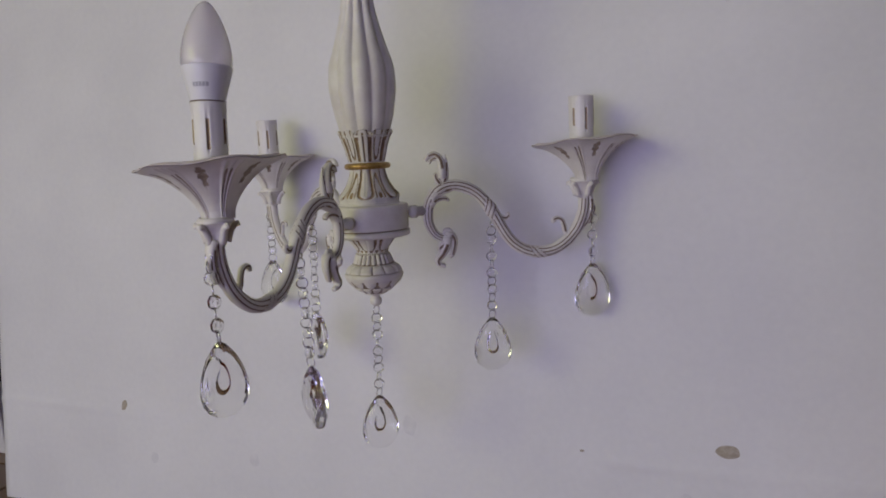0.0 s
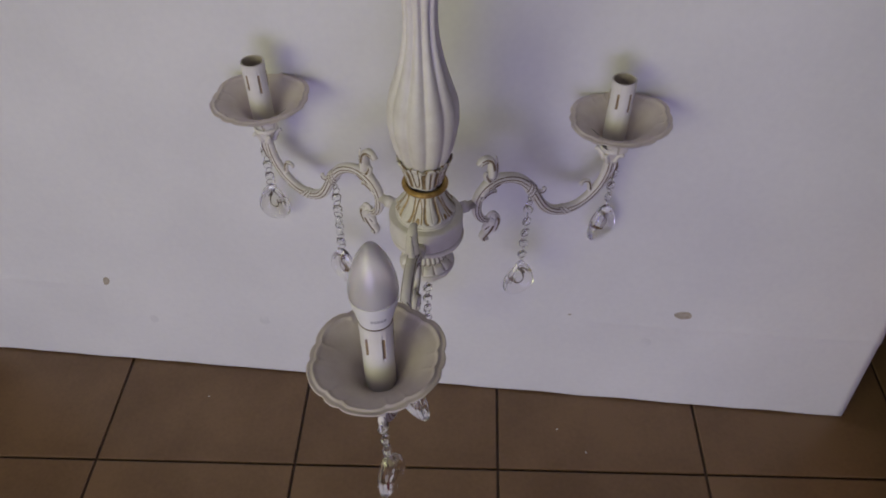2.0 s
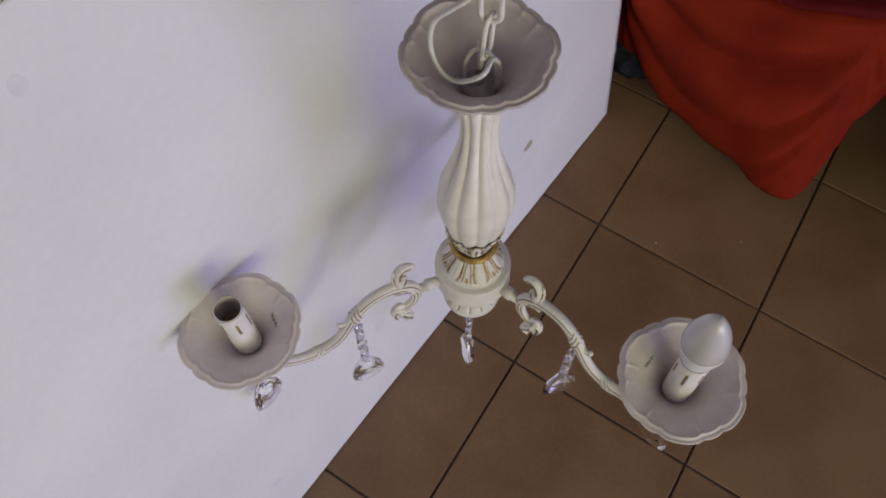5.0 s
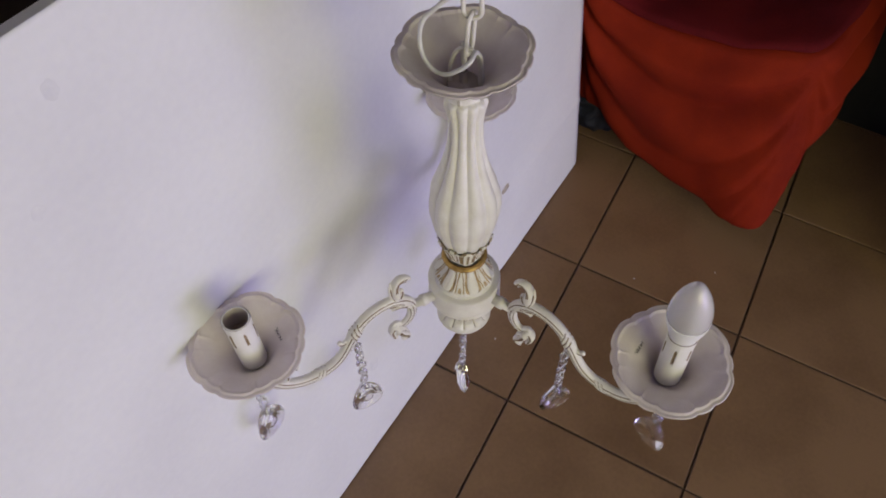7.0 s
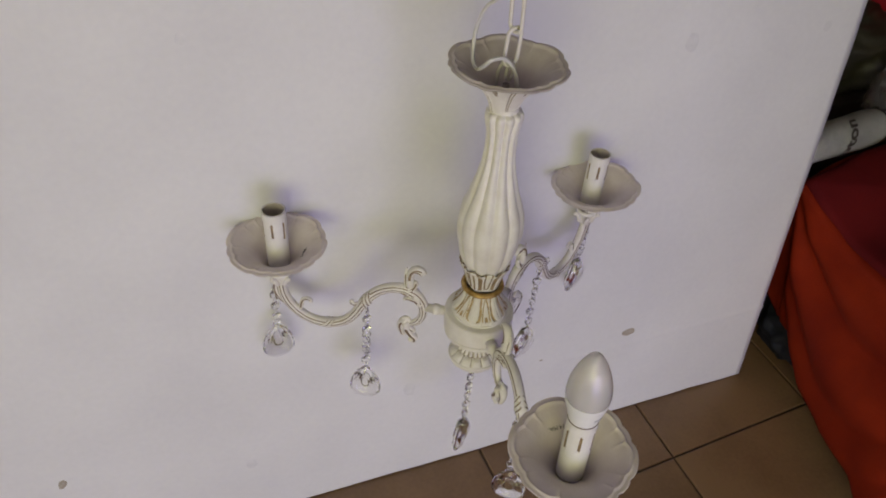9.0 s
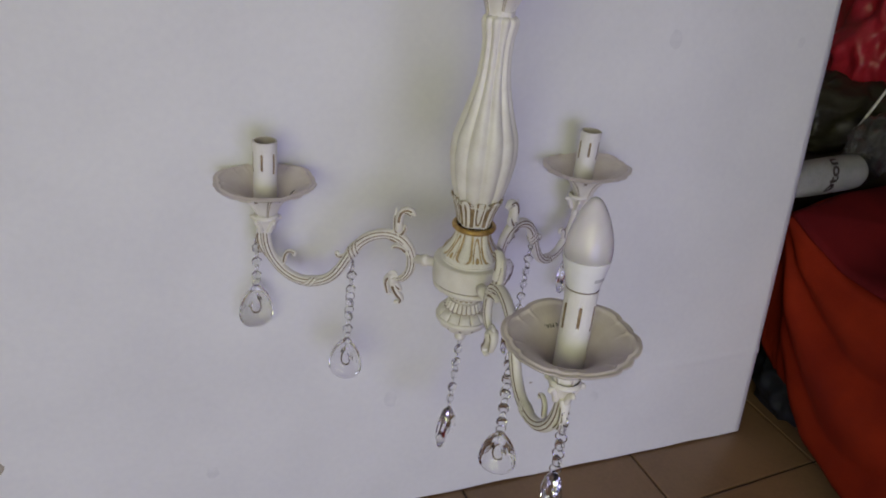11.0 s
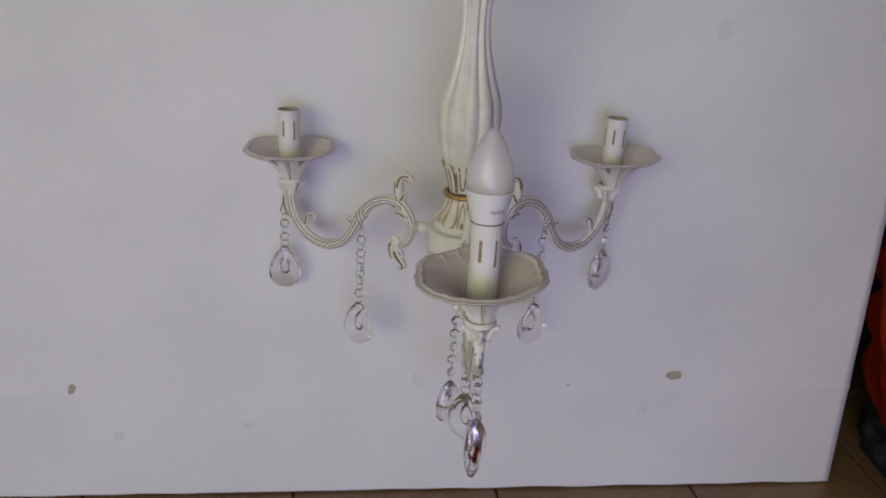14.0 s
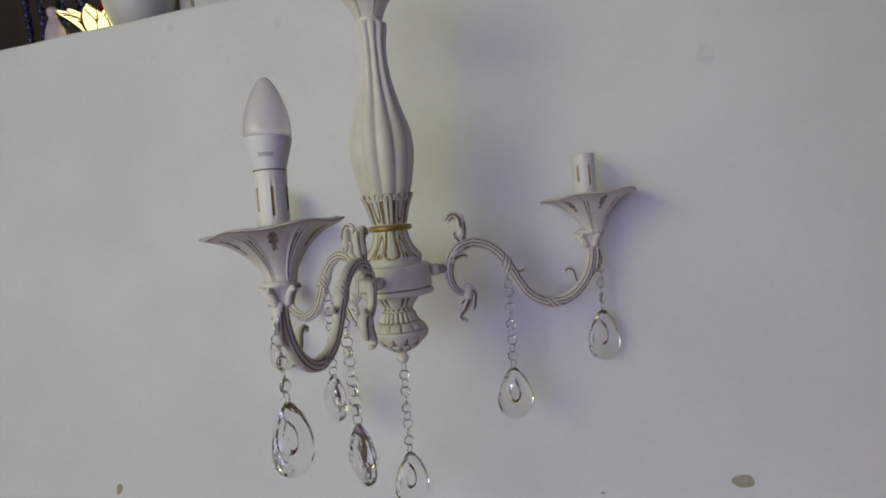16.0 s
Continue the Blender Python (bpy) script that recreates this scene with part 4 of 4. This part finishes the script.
def top_shade_mesh():
    """A crumpled, darker sheet added over the draped top to paint its shade."""
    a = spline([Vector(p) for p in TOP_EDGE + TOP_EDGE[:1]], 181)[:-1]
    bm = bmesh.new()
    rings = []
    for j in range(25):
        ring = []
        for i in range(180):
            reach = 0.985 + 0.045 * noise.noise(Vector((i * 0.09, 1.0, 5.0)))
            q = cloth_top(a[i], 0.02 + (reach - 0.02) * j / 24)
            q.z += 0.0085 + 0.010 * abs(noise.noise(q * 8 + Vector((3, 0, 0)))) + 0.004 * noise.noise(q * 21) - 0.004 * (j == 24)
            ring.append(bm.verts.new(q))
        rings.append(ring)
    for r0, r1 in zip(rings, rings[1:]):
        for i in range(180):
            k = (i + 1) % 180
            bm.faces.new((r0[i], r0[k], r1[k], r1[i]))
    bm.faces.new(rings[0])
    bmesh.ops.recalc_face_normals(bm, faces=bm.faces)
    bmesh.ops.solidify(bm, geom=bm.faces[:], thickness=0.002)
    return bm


tagged(finish("draped_cloth", cloth_mesh(), CLOTH), "orange-red cloth draped in swags over a low table", "cloth")
tagged(finish("top_shade_sheet", top_shade_mesh(), MAROON), "dark maroon sheet added to darken the draped table top", "cloth")
table = tagged(empty("low_table", pose(0.66, -0.02, 0)), "low dark table hidden under a red cloth", "table")
part("tabletop", box(bmesh.new(), -0.14, -0.16, 0.325, 0.30, 0.15, 0.350, 0.004), DARK_WOOD, table, smooth=False)
for x in (-0.11, 0.26):
    for y in (-0.13, 0.12):
        part("leg", box(bmesh.new(), x - 0.02, y - 0.02, 0, x + 0.02, y + 0.02, 0.325, 0.003), DARK_WOOD, table, smooth=False)

# ---------------------------------------------------------------- clutter beside the cloth
shelf = tagged(empty("low_cabinet", pose(0.78, 0.52, 0)), "dark wooden cabinet behind the draped table", "cabinet")
part("carcass", box(bmesh.new(), -0.46, -0.20, 0.0, 0.60, 0.30, 0.40, 0.004), DARK_WOOD, shelf, smooth=False)
roll = tagged(empty("wrapped_roll", pose(0.262, 0.214, 0.430, 0, 0, 3)), "white paper roll in clear plastic wrap", "roll")
rb = lathe([(0.0004, -0.15), (0.0255, -0.15), (0.0270, -0.145), (0.0270, 0.165), (0.0255, 0.17), (0.0004, 0.17)], 36)
part("paper_roll", rb, GREY_PAPER, roll, m=pose(0, 0, 0, 0, 90, 0))
word = lettering("oton", 0.031, "letters", 0.0009)
for v in word.verts:
    turn, r_ = radians(28) + v.co.x / 0.0275, 0.0300 + v.co.z
    v.co = (0.080 - v.co.y + 0.42 * v.co.x, -r_ * math.cos(turn), r_ * math.sin(turn))
part("lettering", word, INK, roll, "dark printed letters", False)
wr = bmesh.new()
lathe([(0.0282, -0.16), (0.0290, -0.10), (0.0285, 0.0), (0.0295, 0.12), (0.0270, 0.175), (0.0200, 0.215)], 48, 40, lambda th, s: (0.0022 * noise.noise(Vector((math.cos(th) * 2, math.sin(th) * 2, s * 9))) - 0.001, 0), bm=wr)
part("plastic_wrap", wr, WRAP, roll, "crinkled clear plastic wrap", m=pose(0, 0, 0, 0, 90, 0))


def bag_mesh(sx, sy, sz, seed):
    bm = bmesh.new()
    bmesh.ops.create_icosphere(bm, subdivisions=5, radius=1)
    for v in bm.verts:
        p = v.co.copy()
        ridge = abs(noise.noise(p * 1.7 + Vector((seed, 0, 0)))) * 0.40 + abs(noise.noise(p * 3.6 + Vector((0, seed, 0)))) * 0.13 + abs(noise.noise(p * 8.0 + Vector((0, 0, seed)))) * 0.03
        k = 0.95 - ridge
        v.co = Vector((p.x * sx * k, p.y * sy * k, max(p.z * k, -0.62) * sz))
    return bm


tagged(finish("red_plastic_bag", bag_mesh(0.24, 0.125, 0.185, 4), RED_PLASTIC), "crumpled glossy red plastic bag", "plastic bag").matrix_basis = pose(0.762, 0.475, 0.598, 0, -50, 12)
grey = tagged(finish("grey_parcel", bag_mesh(0.20, 0.11, 0.09, 9), OLIVE), "dark olive crumpled parcel under the red bag", "parcel")
grey.matrix_basis = pose(0.58, 0.41, 0.458)
navy = tagged(finish("navy_bag", bag_mesh(0.085, 0.10, 0.105, 15), NAVY), "dark navy plastic bag on the floor under the table", "plastic bag")
navy.matrix_basis = pose(0.375, 0.120, 0.064, 0, 0, 15)
crum = tagged(finish("clear_plastic_bag", bag_mesh(0.12, 0.05, 0.065, 12), HAZY), "crumpled clear plastic bag", "plastic bag")
crum.matrix_basis = pose(0.535, 0.275, 0.445, 0, 0, 25)
cart = tagged(empty("carton", pose(0.72, 0.685, 0.40, 0, 0, -5)), "plain brown cardboard carton", "box")
part("body", box(bmesh.new(), -0.11, -0.085, 0, 0.11, 0.085, 0.42, 0.003), CARTON, cart, smooth=False)
part("flap", box(bmesh.new(), -0.11, -0.085, 0.423, -0.002, 0.085, 0.426), CARTON, cart, smooth=False)
plug = tagged(empty("plug_adapter", pose(0.399, 0.300, 0.718, 0, 12, 10)), "white plug with a thin white cable", "plug")
part("plug_body", box(bmesh.new(), -0.020, -0.009, -0.0135, 0.020, 0.009, 0.0135, 0.004), WHITE_PLASTIC, plug)
# raised black disc paints the dark of a hole in the plug
part("plug_hole_disc", lathe([(0.0003, 0.0), (0.004, 0.0), (0.004, 0.001), (0.0003, 0.001)], 14), BLACK, plug, m=pose(0.0, -0.0095, 0.002, 90, 0, 0))
TO_PLUG = plug.matrix_basis.inverted()
for way in (((0.417, 0.303, 0.722), (0.440, 0.301, 0.728), (0.461, 0.300, 0.736), (0.479, 0.299, 0.726), (0.504, 0.298, 0.710), (0.525, 0.297, 0.696), (0.552, 0.295, 0.660), (0.574, 0.295, 0.622), (0.581, 0.296, 0.585), (0.577, 0.297, 0.552), (0.586, 0.299, 0.520), (0.612, 0.301, 0.486), (0.645, 0.305, 0.462)),
            ((0.461, 0.300, 0.738), (0.466, 0.301, 0.750), (0.476, 0.306, 0.775), (0.500, 0.325, 0.800), (0.545, 0.360, 0.810), (0.610, 0.405, 0.800), (0.670, 0.440, 0.785))):
    part("plug_cable", sweep(spline([TO_PLUG @ Vector(q) for q in way], 90), 0.0021, 8), WHITE_PLASTIC, plug)
block = part("terminal_block", box(bmesh.new(), -0.010, -0.006, -0.006, 0.010, 0.006, 0.006, 0.002), WHITE_PLASTIC, plug, m=TO_PLUG @ pose(0.463, 0.299, 0.737, 0, -18, 0))
# two raised zinc-toned discs stand in for the block's dark holes
for x in (-0.004, 0.005):
    part("screw_hole_disc", lathe([(0.0003, 0.0), (0.0022, 0.0), (0.0022, 0.001), (0.0003, 0.001)], 12), NUT, block, m=pose(x, -0.0063, 0.001, 90, 0, 0))
part("plastic_wrap", bag_mesh(0.024, 0.014, 0.018, 21), HAZY, plug, "crumpled clear plastic", m=TO_PLUG @ pose(0.490, 0.304, 0.746, 0, 20, 0))
tagged(finish("white_rod", sweep([Vector((0.500, 0.297, 0.463)), Vector((0.545, 0.30, 0.537)), Vector((0.578, 0.302, 0.591)), Vector((0.640, 0.306, 0.692))], 0.0026, 10), WHITE_PLASTIC), "thin white plastic rod leaning on the bag", "rod")

# the chest's black puts the deep shade of this corner into its colour
dark_box = tagged(empty("low_chest", pose(0.90, -0.43, 0)), "dark chest on the tiles, black for the shade it stands in", "chest")
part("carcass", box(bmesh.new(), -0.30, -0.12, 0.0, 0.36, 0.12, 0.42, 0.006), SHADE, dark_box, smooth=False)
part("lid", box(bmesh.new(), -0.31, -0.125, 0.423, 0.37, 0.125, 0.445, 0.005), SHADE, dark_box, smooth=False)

# ---------------------------------------------------------------- behind the board
CTR = Matrix.Translation((-0.58, 0.62, 0)) @ pose(0, 0, 0, rz=-4.1)
counter = tagged(empty("display_counter", CTR), "dark display counter behind the white board", "counter")
part("carcass", box(bmesh.new(), -1.08, -0.27, 0.0, 0.62, 0.27, 0.84, 0.005), DARK_WOOD, counter, smooth=False)
part("top", box(bmesh.new(), -1.10, -0.28, 0.843, 0.63, 0.28, 0.862, 0.004), DARK_WOOD, counter, smooth=False)


# dark sheet added behind the ornaments to stand in for the unlit background
part("dark_backdrop", box(bmesh.new(), -1.10, 0.20, 0.866, 0.63, 0.22, 1.45, 0.003), DARK_WOOD, counter, smooth=False)


def petal(w, h, bulge):
    """A cupped glass petal in a dark lead rim, with a forked lead line across it."""
    bm = bmesh.new()
    rows, nu, nv = [], 24, 26
    for j in range(nv + 1):
        t = j / nv
        half = w / 2 * math.sin(math.pi * (0.14 + 0.86 * t) ** 0.85) ** 0.75 if j < nv else 0.0005
        rows.append([bm.verts.new((half * (2 * i / nu - 1), bulge * (1 - (2 * i / nu - 1) ** 2) * math.sin(t * 2.4) - 0.35 * h * t * t, h * t)) for i in range(nu + 1)])
    for j, (a, b) in enumerate(zip(rows, rows[1:])):
        t = (j + 0.5) / nv
        for i in range(nu):
            x = 2 * (i + 0.5) / nu - 1
            lead = abs(x) > 0.86 or (t < 0.45 and abs(x) < 0.05) or (0.40 < t < 0.86 and abs(abs(x) - (t - 0.40) * 1.5) < 0.07)
            bm.faces.new((a[i], a[i + 1], b[i + 1], b[i])).material_index = int(lead)
    bmesh.ops.solidify(bm, geom=bm.faces[:], thickness=0.002)
    return bm


flower = tagged(empty("petal_lamp", pose(-0.985, 0.46, 0.862)), "small lit lamp of cream leaded glass petals", "lamp")
part("foot", lathe([(0.0004, 0), (0.030, 0), (0.030, 0.004), (0.010, 0.010), (0.007, 0.022), (0.0004, 0.022)], 28), BLACK, flower)
for k in range(7):
    part("petal", petal(0.046, 0.070, 0.012), [GLOW, BLACK], flower, "lit cream glass petal", m=pose(0, 0, 0.012, 0, 0, k * 360 / 7 + 22) @ pose(0, -0.010, 0, 22 if k % 2 else 40))
# plain turned shape added in place of a bird-shaped lilac body
vase = tagged(finish("lilac_bottle_shape", lathe([(0.0004, 0.0), (0.019, 0.0), (0.0205, 0.004), (0.0195, 0.016), (0.0160, 0.032), (0.0105, 0.046), (0.0075, 0.053), (0.0095, 0.060), (0.0098, 0.065), (0.0060, 0.070), (0.0004, 0.071)], 32, 40), LILAC), "pale lilac bottle shape in place of a bird-shaped ornament", "vase")
vase.matrix_basis = pose(-1.052, 0.430, 0.862)
dome = tagged(finish("red_glass_shade", lathe([(0.060, 0.0), (0.066, 0.004), (0.064, 0.035), (0.052, 0.075), (0.030, 0.105), (0.010, 0.115), (0.0004, 0.116)], 40, 40), RED_GLASS), "dark red glass lampshade on the counter", "lampshade")
dome.matrix_basis = pose(-1.01, 0.560, 0.862)
shade = tagged(finish("glass_lampshade", lathe([(0.020, 0.0), (0.034, 0.004), (0.052, 0.03), (0.060, 0.07), (0.055, 0.11), (0.050, 0.125), (0.048, 0.125), (0.053, 0.11), (0.057, 0.07), (0.050, 0.032), (0.020, 0.004)], 48, 40), WHITE_PLASTIC), "white glass lampshade standing upside down", "lampshade")
shade.matrix_basis = pose(-0.90, 0.455, 0.862)
pic = tagged(empty("cream_frame", pose(-0.765, 0.475, 0.862, -6, 0, -4)), "cream lacquered frame standing on the counter", "frame")
for n_, b in (("rail", (-0.075, -0.008, 0, 0.075, 0.008, 0.022)), ("rail", (-0.075, -0.008, 0.178, 0.075, 0.008, 0.20)), ("stile", (-0.075, -0.008, 0.0225, -0.053, 0.008, 0.1775)), ("stile", (0.053, -0.008, 0.0225, 0.075, 0.008, 0.1775))):
    part(n_, box(bmesh.new(), *b, 0.002), CREAM_FRAME, pic, smooth=False)
part("panel", box(bmesh.new(), -0.0525, 0.001, 0.023, 0.0525, 0.005, 0.177), SMUDGE, pic, smooth=False)
lustre = tagged(empty("blue_crystal_stand", pose(-1.075, 0.47, 0.862)), "dark stand hung with blue crystal strings", "ornament")
part("stand", lathe([(0.0004, 0), (0.036, 0), (0.036, 0.005), (0.008, 0.010), (0.006, 0.22), (0.056, 0.225), (0.056, 0.232), (0.0004, 0.232)], 28), BLACK, lustre)
for k in range(9):
    a = TAU * k / 9
    s_ = lathe([(0.0012 + 0.0052 * abs(math.sin(math.pi * q / 6)), 0.012 + 0.0035 * q) for q in range(61)], 10)
    bmesh.ops.translate(s_, verts=s_.verts, vec=(0.050 * math.cos(a), 0.050 * math.sin(a), 0))
    part("crystal_string", s_, BLUE_CRYSTAL, lustre)
carton2 = tagged(empty("white_carton", pose(-1.40, 0.42, 0, 0, 0, -4)), "white carton with blue print standing on the floor", "box")
part("body", box(bmesh.new(), -0.14, -0.08, 0, 0.085, 0.12, 0.135, 0.003), WHITE_PLASTIC, carton2, smooth=False)
pb = bmesh.new()
for k in range(4):
    box(pb, -0.03 + k * 0.026, -0.0815, 0.070, -0.012 + k * 0.026, -0.0803, 0.092)
part("printed_bars", pb, BLUE_INK, carton2, "blue print", False)
part("upper_box", box(bmesh.new(), -0.13, -0.07, 0.137, 0.080, 0.11, 0.23, 0.003), DARK_WOOD, carton2, smooth=False)

# ---------------------------------------------------------------- specks on the floor
crumbs = bmesh.new()
for k, (x, y) in enumerate(((-0.757, 0.111), (-0.21, 0.067), (0.104, -0.226), (-0.17, 0.03), (0.02, -0.10))):
    r = bmesh.ops.create_icosphere(crumbs, subdivisions=1, radius=1, matrix=Matrix.Translation((x, y, 0.0006)) @ pose(0, 0, 0, rz=k * 37) @ Matrix.Diagonal((0.0020, 0.0012, 0.0007, 1)))
tagged(finish("white_crumbs", crumbs, WHITE_PLASTIC), "tiny white specks lying on the tiles", "crumbs", kind="stuff")

# ---------------------------------------------------------------- floor tiles
PIT, GAP = 0.30, 0.0042


def tile_mesh(name):
    h = (PIT - GAP) / 2
    bm = bmesh.new()
    lo = [bm.verts.new((x * h, y * h, -0.0035)) for x, y in ((-1, -1), (1, -1), (1, 1), (-1, 1))]
    up = [bm.verts.new((x * h, y * h, -0.0006)) for x, y in ((-1, -1), (1, -1), (1, 1), (-1, 1))]
    tp = [bm.verts.new((x * (h - 0.0013), y * (h - 0.0013), 0.0)) for x, y in ((-1, -1), (1, -1), (1, 1), (-1, 1))]
    for i in range(4):
        k = (i + 1) % 4
        bm.faces.new((lo[i], lo[k], up[k], up[i]))
        bm.faces.new((up[i], up[k], tp[k], tp[i]))
    bm.faces.new(tp)
    me = bpy.data.meshes.new(name)
    bm.to_mesh(me)
    bm.free()
    me.materials.append(TILE)
    return me


TILE_MESH = tile_mesh("tile")
far = bmesh.new()
for i in range(-11, 9):
    for j in range(-12, 6):
        x, y = (i + 0.5) * PIT, (j + 0.5) * PIT
        if x - 0.15 < RX0 or x + 0.15 > RX1 or y - 0.15 < RY0 or y + 0.15 > RY1:
            continue
        if -1.9 < x < 1.2 and -1.6 < y < 0.9:
            t_ = new("tile", TILE_MESH)
            t_.parent, t_.location = floor, (x, y, 0.0)
        else:
            k = len(far.verts)
            far.from_mesh(TILE_MESH)
            far.verts.ensure_lookup_table()
            bmesh.ops.translate(far, verts=far.verts[k:], vec=(x, y, 0))
tagged(part("far_tiles", far, TILE, floor, smooth=False), kind="stuff")
